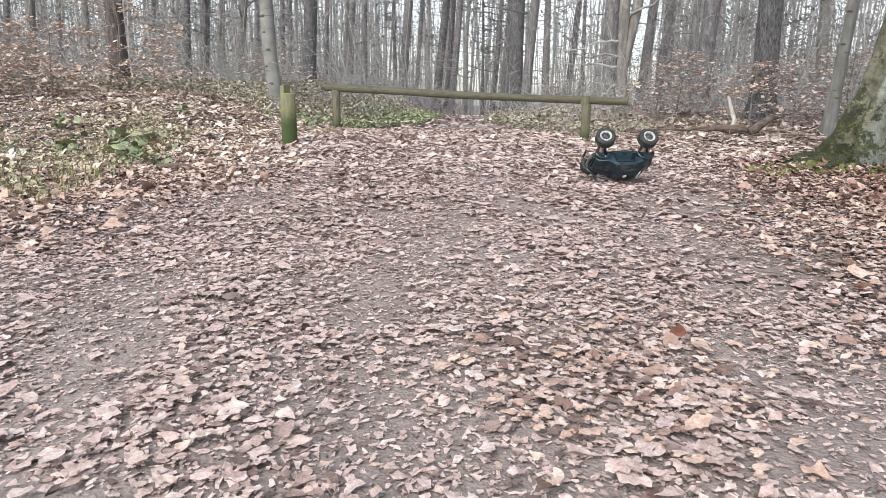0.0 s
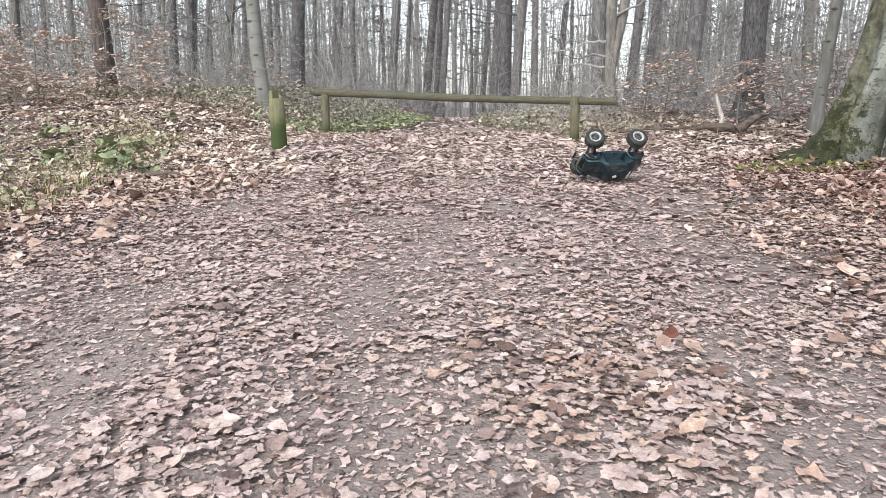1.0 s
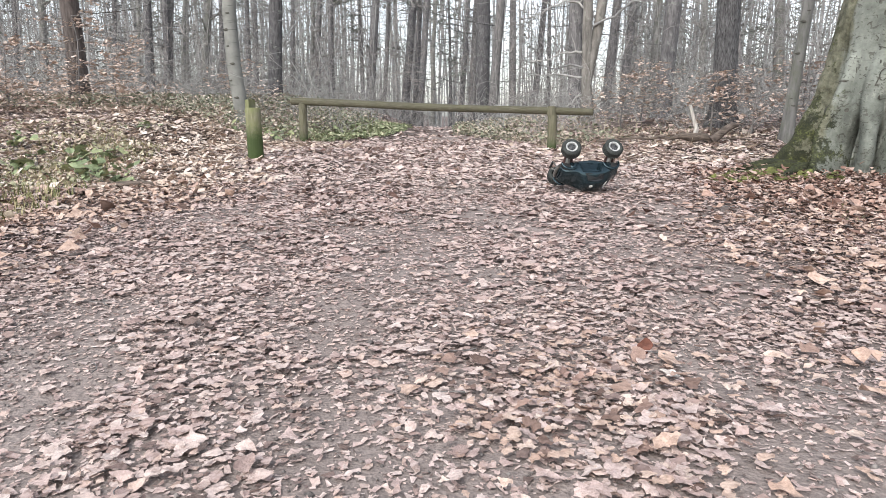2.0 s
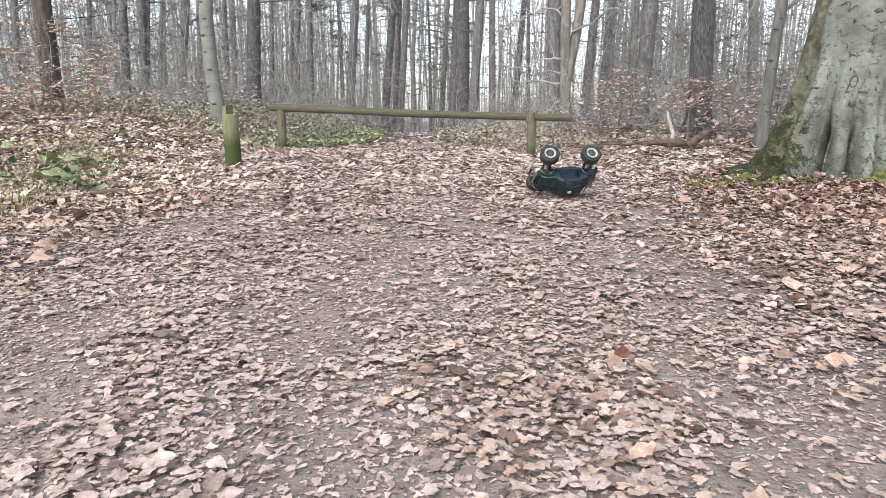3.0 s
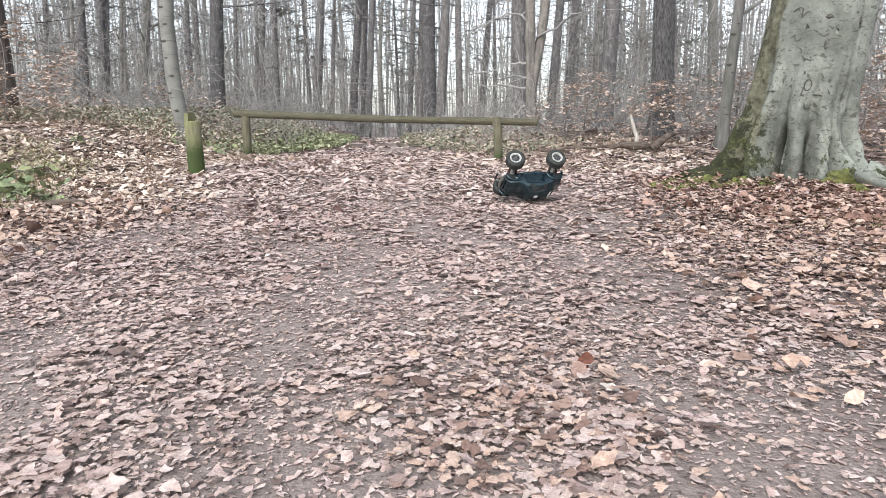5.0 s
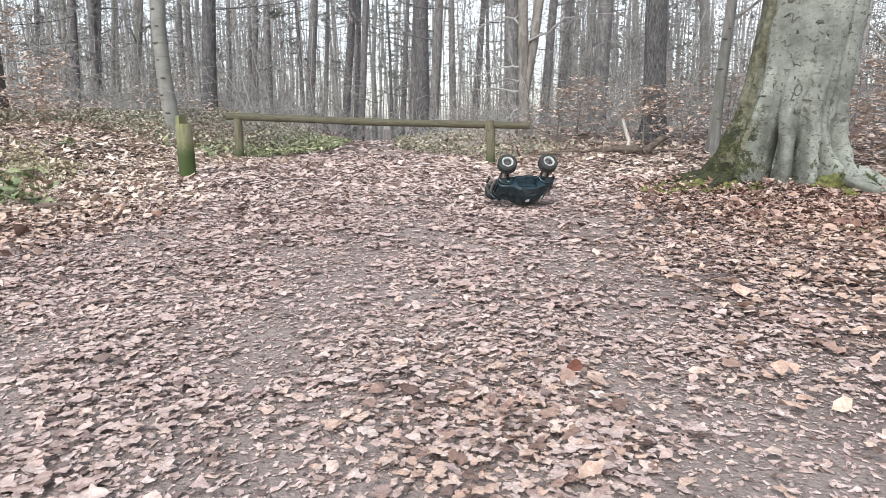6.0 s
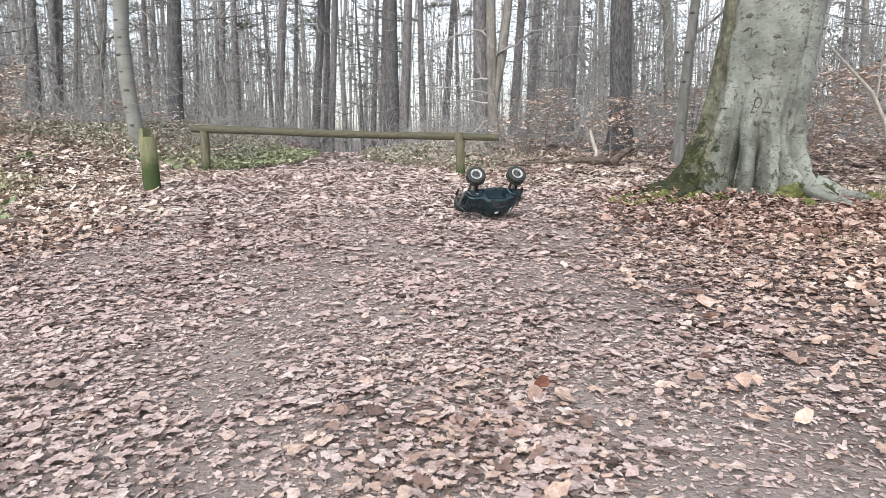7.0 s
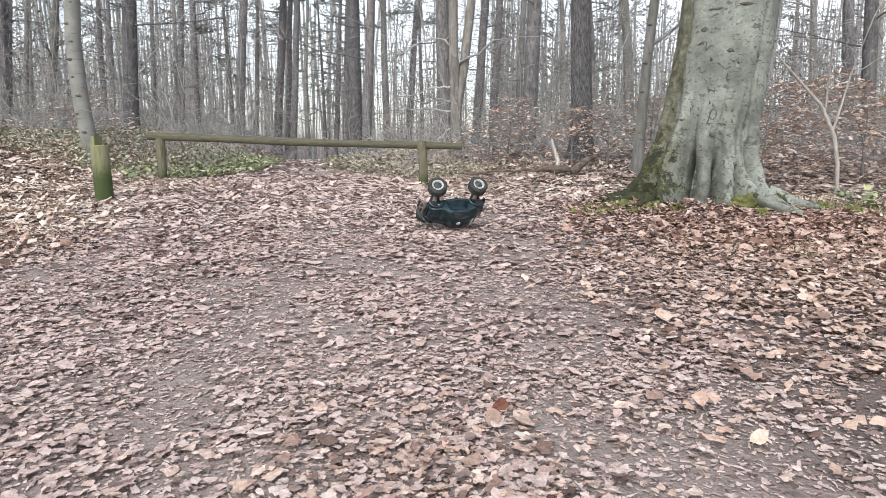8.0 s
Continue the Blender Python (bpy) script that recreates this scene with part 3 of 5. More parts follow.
    scatter(buf, CHIP, rng, np.stack([x, y, terrain(x, y) + 0.01 + rng.uniform(0, 0.015, n)], -1), sizes(rng, n, 0.042), spread(rng, n, 0.08, 0.3, 0.22))
    n = 7000
    x, y = rng.uniform(3.6, 8.0, n), rng.uniform(4.6, 10.5, n)
    scatter(buf, CHIP, rng, np.stack([x, y, terrain(x, y) + 0.01 + rng.uniform(0, 0.015, n)], -1), sizes(rng, n, 0.042), spread(rng, n, 0.08, 0.3, 0.22))
    tagged(part("leaf_drift", buf, LEAF_VERGE), "tan leaves lying thick on the verge and below the trees", "leaf litter", kind="stuff")
    # redder drift round the beech's feet
    buf = Buf()
    n = 7500
    a, r = rng.uniform(0, 2 * math.pi, n), rng.random(n) ** 0.8 * 1.9
    x, y = 3.4 + 1.05 * r * np.cos(a), 4.5 + 0.66 * r * np.sin(a)
    scatter(buf, SMALL, rng, np.stack([x, y, terrain(x, y) + 0.008 + rng.uniform(0, 0.022, n)], -1), sizes(rng, n, 0.034), spread(rng, n, 0.1, 0.36, 0.3))
    n = 4200
    x, y = rng.normal(3.1, 0.75, n), rng.normal(3.75, 0.5, n)
    scatter(buf, SMALL, rng, np.stack([x, y, terrain(x, y) + 0.008 + rng.uniform(0, 0.022, n)], -1), sizes(rng, n, 0.034), spread(rng, n, 0.1, 0.36, 0.3))
    n = 650
    x, y = rng.uniform(1.5, 2.7, n), rng.uniform(4.75, 5.9, n)
    scatter(buf, SMALL, rng, np.stack([x, y, terrain(x, y) + rng.uniform(0.01, 0.075, n)], -1), sizes(rng, n, 0.036), 0.25)
    tagged(part("leaf_drift", buf, LEAF_RUSSET), "reddish brown beech leaves drifted against the beech's roots", "leaf litter", kind="stuff")
    buf = Buf()
    n = 3400
    y = rng.uniform(1.6, 5.5, n)
    x = -1.75 - 0.33 * (y - 1.6) - np.abs(rng.normal(0, 0.7, n)) + 0.25 * np.sin(2.1 * y) + rng.normal(0.05, 0.3, n)
    scatter(buf, SMALL, rng, np.stack([x, y, terrain(x, y) + 0.01 + rng.uniform(0, 0.03, n)], -1), sizes(rng, n, 0.036), spread(rng, n, 0.12, 0.45, 0.3))
    tagged(part("leaf_drift", buf, LEAF_TAN), "brown curled leaves drifted along the verge", "leaf litter", kind="stuff")
    # tan drift on the eastern side of the clearing
    buf = Buf()
    n = 7500
    x, y = rng.normal(2.45, 0.85, n), rng.normal(2.5, 0.95, n)
    k = (x > 0.95 + 0.12 * np.sin(4 * y)) & (y > 0.7)
    x, y = x[k], y[k]
    scatter(buf, HALF, rng, np.stack([x, y, terrain(x, y) + 0.008 + rng.uniform(0, 0.02, len(x))], -1), sizes(rng, len(x), 0.035, high=0.5), spread(rng, len(x), 0.1, 0.36, 0.3), jag=(0.05, 0.02, 0.05))
    n = 480
    x, y = rng.normal(0.42, 0.2, n), rng.normal(0.98, 0.3, n)
    scatter(buf, RAGGED, rng, np.stack([x, y, terrain(x, y) + 0.008 + rng.uniform(0, 0.014, n)], -1), sizes(rng, n, 0.022), spread(rng, n, 0.07, 0.3, 0.15), jag=fine)
    tagged(part("leaf_drift", buf, LEAF_TAN), "orange tan oak leaves heaped on the clearing", "leaf litter", kind="stuff")


build_litter()


# ---- trees ----
def trunk_shape(rng, height, r, lean, flare=0.5, wob=0.02, sides=12, top=0.25, bow=0.0):
    z = np.concatenate([np.array([-0.35, 0.0, 0.12, 0.3, 0.6]), np.linspace(1.0, height, 16)])
    ph, ph2 = rng.uniform(0, 6, 2)
    x = lean[0] * z + wob * np.sin(0.55 * z + ph) * np.minimum(z, 4) * 0.6
    x = x + bow * np.sin(0.95 * np.clip(z, 0, 3.3))
    y = lean[1] * z + wob * np.cos(0.47 * z + ph2) * np.minimum(z, 4) * 0.6
    rad = r * (1 - (1 - top) * np.clip(z / height, 0, 1) ** 1.2) * (1 + flare * np.exp(-np.clip(z, 0, 9) / 0.2))
    lob, amp = rng.integers(4, 7), 0.16
    buf = Buf()
    tube(buf, np.stack([x, y, z], -1), rad, sides, ridges=lambda a, i: 1 + amp * math.exp(-max(z[i], 0) / 0.25) * np.sin(lob * a + ph) + 0.02 * np.sin(3 * a + z[i]))
    return buf, np.stack([x, y, z], -1), rad


def at_height(line, rad, h):
    k = int(np.clip(np.searchsorted(line[:, 2], h), 1, len(line) - 1))
    s = (h - line[k - 1, 2]) / (line[k, 2] - line[k - 1, 2])
    return line[k - 1] * (1 - s) + line[k] * s, rad[k - 1] * (1 - s) + rad[k] * s


def limb(buf, rng, p, d, length, r, level, sides=5, lift=0.05, tips=None):
    line = wander(rng, p, d, length, 5, 0.13, lift)
    tube(buf, line, np.linspace(r, r * 0.3, 6), sides, cap=False)
    if tips is not None:
        tips.extend(line[2:])
    if level > 0:
        for k in (2, 3, 4, 5):
            for _ in range(1 if k < 5 else 2):
                side = rng.normal(0, 1, 3)
                dd = (line[k] - line[k - 1]) / np.linalg.norm(line[k] - line[k - 1]) + 0.75 * side / np.linalg.norm(side)
                limb(buf, rng, line[k], dd, length * rng.uniform(0.35, 0.6), r * 0.45, level - 1, 3 if level == 1 else 4, lift, tips)


def crown_pine(rng, line, rad, height, low):
    wood, tips = Buf(), []
    for h in np.concatenate([np.arange(low, 10, 0.55), np.arange(10.4, height, 1.1)]):
        p, r = at_height(line, rad, h)
        a = rng.uniform(0, 2 * math.pi)
        dead = h < low + 2.5
        length = rng.uniform(0.8, 1.8) if dead else 0.5 + 2.4 * (1 - (h - low) / (height - low + 2)) * rng.uniform(0.7, 1.2)
        limb(wood, rng, p, (math.cos(a), math.sin(a), rng.uniform(-0.1, 0.3)), length, min(0.045, r * 0.35), 1 if h < 10 else 0, 4, 0.04, None if dead and rng.random() < 0.6 else tips)
    for h in rng.uniform(2.0, low + 1, 5):
        p, r = at_height(line, rad, h)
        a = rng.uniform(0, 2 * math.pi)
        limb(wood, rng, p, (math.cos(a), math.sin(a), rng.uniform(-0.2, 0.25)), rng.uniform(0.9, 2.3), 0.022, 1, 4, 0.03)
    for h in rng.uniform(1.3, low + 1, 18):
        p, r = at_height(line, rad, h)
        a = rng.uniform(0, 2 * math.pi)
        twig = wander(rng, p, (math.cos(a), math.sin(a), rng.uniform(-0.25, 0.25)), rng.uniform(0.4, 1.6), 4, 0.16)
        tube(wood, twig, np.linspace(0.012, 0.003, 5), 3, cap=False)
    needles = Buf()
    if tips:
        q = np.array(tips)
        q = np.repeat(q, 4, 0) + rng.normal(0, 1, (4 * len(q), 3)) * np.array([0.2, 0.2, 0.08])
        scatter(needles, NEEDLE, rng, q, 0.3, 0.45, True)
        scatter(needles, TUFT, rng, q[::2], 0.15, 0.5, True)
    return wood, needles if tips else None


def crown_bare(rng, line, rad, height, low, fine):
    wood = Buf()
    for h in np.concatenate([rng.uniform(low, height * 0.5, 4), rng.uniform(height * 0.45, height, 5)]):
        p, r = at_height(line, rad, h)
        a = rng.uniform(0, 2 * math.pi)
        length = rng.uniform(0.7, 1.8) if h < height * 0.45 else rng.uniform(1.8, 3.6) * (1.15 - 0.5 * h / height)
        limb(wood, rng, p, (math.cos(a), math.sin(a), rng.uniform(0.2, 0.9)), length, min(0.06, r * 0.45), 2 if fine and h > height * 0.45 else 1, 5, 0.06)
    return wood


def make_tree(seed, kind, m, r, lean, label, height=17.0, low=4.0, group="", bow=0.0):
    rng = np.random.default_rng(seed)
    mats = {"pine": BARK_PINE, "grey": BARK_GREY, "oak": BARK_OAK, "brown": BARK_BROWN, "birch": BARK_BIRCH, "young": BARK_GREY}
    ob = thing({"pine": "pine_tree", "grey": "beech_tree", "oak": "oak_tree", "brown": "spruce_tree", "birch": "birch_tree", "young": "young_tree"}[kind], m, label, "tree", group)
    buf, line, rad = trunk_shape(rng, height, r, (lean, rng.normal(0, 0.012)), sides=20 if kind == "oak" else 12, wob=0.012 if kind in ("pine", "oak", "birch") else 0.03, bow=bow, flare=0.25 if kind == "birch" else 0.5)
    part("trunk", buf, mats[kind], ob)
    if kind in ("pine", "brown"):
        wood, needles = crown_pine(rng, line, rad, height, low)
        crown = part("crown", wood, mats[kind], ob)
        if needles:
            part("foliage", needles, NEEDLES, crown, "sparse dull green needles")
    else:
        part("crown", crown_bare(rng, line, rad, height, low, m.translation.y < 20), mats[kind], ob, "bare winter twigs")
    return ob


def place(x, y, turn=0.0, sink=0.0):
    return pose(x, y, float(terrain(x, y)) - sink, 0, 0, turn)


GREY = [(-16.23, 16.6, 0.15, 0.132), (-20.76, 24.0, 0.162, 0.105), (-23.1, 33.7, 0.137, 0.086), (-26.25, 44, 0.198, 0.076), (-16.26, 28.7, 0.194, 0.133),
        (-14.72, 39.3, 0.142, 0.032), (-7.61, 44, 0.179, 0.029), (4.3, 25.6, 0.139, 0.006), (9.05, 37.7, 0.204, -0.067),
        (7.54, 21.5, 0.174, -0.099), (20.34, 31.7, 0.2, -0.07), (28.25, 38.0, 0.171, -0.06), (-23.86, 39.5, 0.178, 0.085)]
PINES_WEST = [(-13.11, 19.9, 0.144, 0.072), (-16.22, 25.8, 0.163, 0.065), (-20.46, 38.5, 0.191, 0.045), (-15.85, 33.0, 0.149, 0.019), (-20.02, 42.7, 0.173, 0.023),
              (-5.92, 13.8, 0.155, 0.053), (-15.47, 37.8, 0.153, 0.055), (-11.25, 31.0, 0.14, 0.051), (-9.22, 27.4, 0.148, 0.002), (-12.58, 44, 0.159, -0.024),
              (-6.99, 25.6, 0.196, 0.079), (-11.13, 44, 0.179, 0.059), (-6.2, 28.7, 0.194, 0.083), (-5.91, 29.6, 0.147, 0.053), (-5.11, 26.6, 0.156, 0.072),
              (-6.21, 44, 0.139, -0.028), (-5.26, 39.9, 0.198, 0.065), (-3.52, 31.7, 0.2, 0.041), (-22.9, 22.1, 0.14, 0.154)]
PINES_EAST = [(-1.7, 20.0, 0.225, -0.01), (-1.27, 18.1, 0.138, 0.052), (-1.32, 30.5, 0.179, -0.012), (-0.46, 34.0, 0.184, 0.077), (0.41, 44, 0.159, -0.017), (0.89, 13.8, 0.155, -0.031),
              (2.07, 20.2, 0.146, 0.065), (3.1, 24.9, 0.168, 0.041), (2.58, 13.2, 0.155, 0.027), (10.74, 36.7, 0.199, -0.1), (-25.0, 34.4, 0.155, 0.078),
              (-34.48, 37.4, 0.202, 0.099), (13.8, 19.5, 0.176, -0.084), (10.72, 14.3, 0.155, -0.066), (26.2, 43.8, 0.197, -0.029), (-16.32, 26.0, 0.164, 0.094)]
for n, (x, y, r, lean) in enumerate(PINES_WEST + PINES_EAST):
    make_tree(100 + n, "pine", place(x, y), r, lean, "tall straight pine with grey brown flaky bark", 15 + (n * 7) % 5, 5.0 + (n * 5) % 4, "pines of the wood")
for n, (x, y, r, lean) in enumerate(GREY):
    make_tree(300 + n, "grey", place(x, y), r, lean, "bare grey-barked beech among the pines", 14 + n % 4, 3.0 + n % 3, "bare trees of the wood")
make_tree(400, "oak", place(3.08, 10.6), 0.178, -0.03, "thick oak with deeply furrowed dark bark", 18, 4.5)
make_tree(401, "brown", place(-8.3, 10.5), 0.165, 0.003, "dark brown conifer trunk on the leafy bank", 15, 3.0)
birch = make_tree(402, "birch", place(-4.62, 9.6), 0.115, 0.0, "slender curved pale grey trunk with dark bands behind the bollard", 13, 4.0, bow=-0.15)
young = make_tree(403, "young", place(3.37, 8.6), 0.076, 0.04, "thin pale young tree with knots and stubby dead twigs", 7, 0.9)


def bark_eyes(tree, spots):
    """Dark branch scars on a pale trunk: height, side offset, reach to the front, size."""
    for h, dx, dy, size in spots:
        bm = bmesh.new()
        bmesh.ops.create_icosphere(bm, subdivisions=2, radius=1.0)
        for vert in bm.verts:
            vert.co = Vector((vert.co.x * size * 1.5, vert.co.y * 0.014, vert.co.z * size * (0.6 + 0.3 * vert.co.x)))
        eye = part("bark_scar", bm, SCAR, tree)
        eye.matrix_local = pose(dx, dy, h)


bark_eyes(birch, [(h, -0.15 * math.sin(0.95 * h) + off, -0.112 + 0.002 * n, size) for n, (h, off, size) in enumerate(((0.45, 0.0, 0.03), (0.72, -0.05, 0.022), (0.98, 0.02, 0.03), (1.25, -0.02, 0.02), (1.5, -0.03, 0.034), (1.75, 0.01, 0.024), (2.0, -0.03, 0.03), (2.3, 0.02, 0.024)))])
bark_eyes(young, [(h, 0.04 * h - 0.022 + off * 0.9, -0.068, size) for h, off, size in ((0.48, 0.02, 0.02), (0.57, -0.02, 0.013), (1.02, 0.03, 0.012), (1.12, -0.03, 0.024), (1.5, -0.02, 0.026), (1.63, 0.03, 0.015), (2.0, 0.0, 0.026))])


def build_snag():
    """The forked pale tree with dead branches that hang over the rail."""
    rng = np.random.default_rng(77)
    ob = thing("dead_tree", place(1.03, 12.0), "pale half-dead forked tree with bleached bare branches", "tree")
    buf, line, rad = trunk_shape(rng, 11, 0.1, (-0.03, 0.0), wob=0.03)
    part("trunk", buf, BARK_SNAG, ob)
    buf = Buf()
    p, r = at_height(line, rad, 0.7)
    tube(buf, wander(rng, p, (0.17, 0.05, 1), 8, 8, 0.035), np.linspace(0.1, 0.045, 9), 10)
    part("fork", buf, BARK_SNAG, ob, "second leaning stem")
    base = ob.matrix_world.translation.z
    arms = (((0.0, 2.42), (-0.18, 2.6), (-0.42, 2.64), (-0.72, 2.5), (-1.15, 2.25)), ((0.0, 1.72), (-0.2, 1.76), (-0.45, 1.72), (-0.7, 1.62), (-1.0, 1.56)),
            ((0.0, 1.46), (-0.3, 1.52), (-0.55, 1.44), (-0.8, 1.48), (-1.15, 1.6)), ((0.0, 1.3), (-0.25, 1.3), (-0.5, 1.36), (-0.75, 1.33), (-1.1, 1.36)),
            ((0.05, 1.1), (-0.18, 0.95), (-0.3, 0.8), (-0.42, 0.72), (-0.5, 0.6)), ((0.1, 2.2), (0.45, 2.35), (0.7, 2.55), (1.0, 2.6), (1.3, 2.8)))
    for n, arm in enumerate(arms):
        p, r = at_height(line, rad, arm[0][1] - base)
        knots = np.array([(p[0] + dx, p[1] - 0.12 * abs(dx) * (1 + n % 3), z - base) for dx, z in arm])
        s = np.linspace(0, len(knots) - 1, 13)
        curve = np.stack([np.interp(s, np.arange(len(knots)), knots[:, k]) for k in range(3)], -1)
        curve[1:] += rng.normal(0, 0.014, (12, 3))
        buf = Buf()
        tube(buf, curve, np.linspace(0.024, 0.007, 13), 6)
        for k in (3, 5, 6, 8, 9, 10, 11):
            dd = curve[k] - curve[k - 1] + rng.normal(0, 0.09, 3) + np.array([0, 0, 0.02])
            tube(buf, wander(rng, curve[k], dd / np.linalg.norm(dd), rng.uniform(0.15, 0.5), 5, 0.25, 0.02), np.linspace(0.009, 0.003, 6), 4, cap=False)
        part("dead_branch", buf, BARK_PALE_HAZE, ob)


build_snag()


def knobbly(v, amount):
    """Pushes points in and out along the radius by two scales of noise, more near the soil."""
    out = v.copy()
    for k, p in enumerate(v):
        low = 0.25 + math.exp(-max(p[2], 0) / 0.45)
        d = amount * low * (noise.noise(Vector(p) * 5.5) + 0.6 * noise.noise(Vector(p) * 14) + 0.3 * noise.noise(Vector(p) * 33))
        n = math.hypot(p[0], p[1]) + 1e-6
        out[k, 0] += d * p[0] / n
        out[k, 1] += d * p[1] / n
    return out


def build_beech():
    """The great beech: mossy buttress roots, smooth carved bark, a fork above."""
    cx, cy = 2.98, 5.72
    ob = thing("old_beech_tree", place(cx, cy), "massive old beech with smooth grey carved bark and mossy roots", "tree")
    z = np.concatenate([np.linspace(-0.25, 0.9, 48), np.linspace(0.96, 3.0, 24)])
    sides = 360
    a = np.linspace(0, 2 * math.pi, sides, endpoint=False)
    front = 4.293
    # buttresses: turn from the front above and at the soil, reach, how high they rise, half their breadth
    ridges = ((-1.55, -1.46, 0.5, 0.4, 0.075), (-0.76, -0.5, 0.56, 0.3, 0.042), (-0.06, 0.02, 0.28, 0.42, 0.07), (0.42, 0.56, 0.36, 0.3, 0.06), (0.78, 0.78, 0.8, 0.17, 0.045),
              (1.12, 1.24, 0.64, 0.23, 0.055), (1.5, 1.65, 0.3, 0.2, 0.08), (2.3, 2.3, 0.5, 0.3, 0.2), (3.2, 3.1, 0.45, 0.35, 0.2), (4.1, 4.0, 0.5, 0.3, 0.2))

    def middle(h):
        """The trunk leans: its middle at height h."""
        return -0.008 + 0.105 * h - 0.012 * h * h, -0.04 - 0.03 * h

    def radius(a, h):
        """How far the bark stands from the middle at angle a and height h."""
        up = max(h, 0)
        core = 0.4 - 0.2 * math.exp(-up / 0.26) + 0.006 * math.cos(3 * h)
        total = 0
        for top, foot, reach, rise, half in ridges:
            out = reach * math.exp(-up / rise)
            d = np.angle(np.exp(1j * (a - front - foot - (top - foot) * (1 - math.exp(-up / 0.22)) - 0.06 * math.sin(7 * h + 9 * foot))))
            w = half * (1 + 0.5 * min(up, 0.8)) / (core + 0.45 * out)
            total = total + (out * np.clip(1 - (d / w) ** 2, 0, 1) ** 0.85) ** 3
        r = core + total ** (1 / 3)
        fold = np.angle(np.exp(1j * (a - front - 0.8 + 0.03 * math.sin(3 * h))))
        deep = float(smooth(0.3, 0.7, h))
        r = r - 0.035 * deep * np.exp(-(fold / 0.05) ** 2)
        # clefts between the buttresses: turn, depth, how high they run
        for turn, depth, tall in ((-0.97, 0.045, 5.0), (-1.08, 0.26, 1.25), (-0.36, 0.17, 0.6), (-0.2, 0.04, 0.5), (0.22, 0.12, 0.52), (0.34, 0.05, 0.45), (0.66, 0.12, 0.42), (0.98, 0.11, 0.36), (1.38, 0.06, 0.4)):
            d = np.angle(np.exp(1j * (a - front - turn - 0.12 * turn * math.exp(-up / 0.2) - 0.04 * math.sin(8 * h + 5 * turn))))
            r = r - depth * (1 - float(smooth(0.55 * tall, tall, h))) * np.exp(-(d / (0.12 if turn < -1 else 0.07 if turn < -0.3 else 0.05)) ** 2)
        # the wrinkled column between the middle feet
        d = np.angle(np.exp(1j * (a - front - 0.48)))
        r = r + 0.02 * np.exp(-(d / 0.13) ** 2) * (1 - float(smooth(0.45, 0.6, h))) * np.sin(52 * h + 7 * np.sin(9 * d))
        return r + 0.005 * np.sin(11 * a + 3 * h) + 0.007 * np.sin(5 * a - 2 * h) + 0.008 * np.sin(3 * a + 4 * h + 2 * np.sin(2.2 * h))

    rings = []
    for h in z:
        r = radius(a, h)
        mx, my = middle(h)
        rings.append(np.stack([mx + r * np.cos(a), my + r * np.sin(a), np.full(sides, h)], -1))
    v = knobbly(np.concatenate(rings), 0.034)
    i, j = np.meshgrid(np.arange(len(z) - 1), np.arange(sides), indexing="ij")
    q, q2 = i * sides + j, i * sides + (j + 1) % sides
    buf = Buf()
    buf.add(v, np.stack([q, q2, q2 + sides, q + sides], -1).reshape(-1, 4))
    part("trunk", buf, BARK_BEECH, ob, "smooth grey bark with old carvings")
    rng = np.random.default_rng(5)
    for dx, turn in ((-0.18, -0.07), (0.22, 0.1)):
        buf = Buf()
        line = wander(rng, (0.27 + dx, -0.1, 2.7), (turn, 0.02, 1), 15, 9, 0.03)
        rad = np.linspace(0.36, 0.09, 10)
        tube(buf, line, rad, 20)
        part("stem", buf, BARK_BEECH, ob)
        crown = Buf()
        for k in range(3, 10):
            for _ in range(2):
                d = rng.normal(0, 1, 3)
                d[2] = abs(d[2]) * 0.7 + 0.2
                limb(crown, rng, line[k], d, rng.uniform(2.2, 4.2), 0.08, 2, 5, 0.05)
        part("crown", crown, BARK_GREY, ob, "bare winter twigs")
    # surface roots that run on from the buttresses and dive into the leaves: turn, start, reach, thickness, bend
    for turn, start, reach, thick, bend in ((-1.46, 0.55, 0.75, 0.045, 0.3), (-1.36, 0.55, 0.65, 0.04, 0.05), (-0.95, 0.55, 0.75, 0.036, -0.25), (-0.62, 0.6, 0.5, 0.045, -0.2), (-0.5, 0.6, 0.3, 0.04, 0.12), (0.78, 0.85, 0.25, 0.055, 0.0), (1.24, 0.7, 0.4, 0.06, 0.08), (1.6, 0.5, 0.3, 0.05, 0.12)):
        buf = Buf()
        line, rad = [], []
        mx, my = middle(0)
        for q in np.linspace(0, 1, 22):
            out = start - 0.1 + (reach + 0.1) * q
            an = front + turn + bend * q * q + 0.06 * math.sin(6 * q + 5 * turn)
            px, py = mx + out * math.cos(an), my + out * math.sin(an)
            soil = float(terrain(cx + px, cy + py) - terrain(cx, cy))
            line.append((px, py, soil + 0.035 + 0.05 * (1 - q) - 0.09 * q ** 3 + 0.015 * math.sin(9 * q + turn)))
            rad.append(thick * (1.05 - 0.65 * q))
        tube(buf, line, rad, 20, ridges=lambda t, i, ang=turn: 1 + 0.12 * np.sin(2 * t + ang) + 0.08 * np.sin(5 * t + 0.5 * i) + 0.05 * np.sin(9 * t - i))
        buf.v = [knobbly(q, 0.018) for q in buf.v]
        part("root", buf, BARK_BEECH, ob)

    def on_bark(ang, h, lift=0.0):
        rr = float(radius(np.array([ang]), h)[0]) + lift
        mx, my = middle(h)
        return mx + rr * math.cos(ang), my + rr * math.sin(ang), h

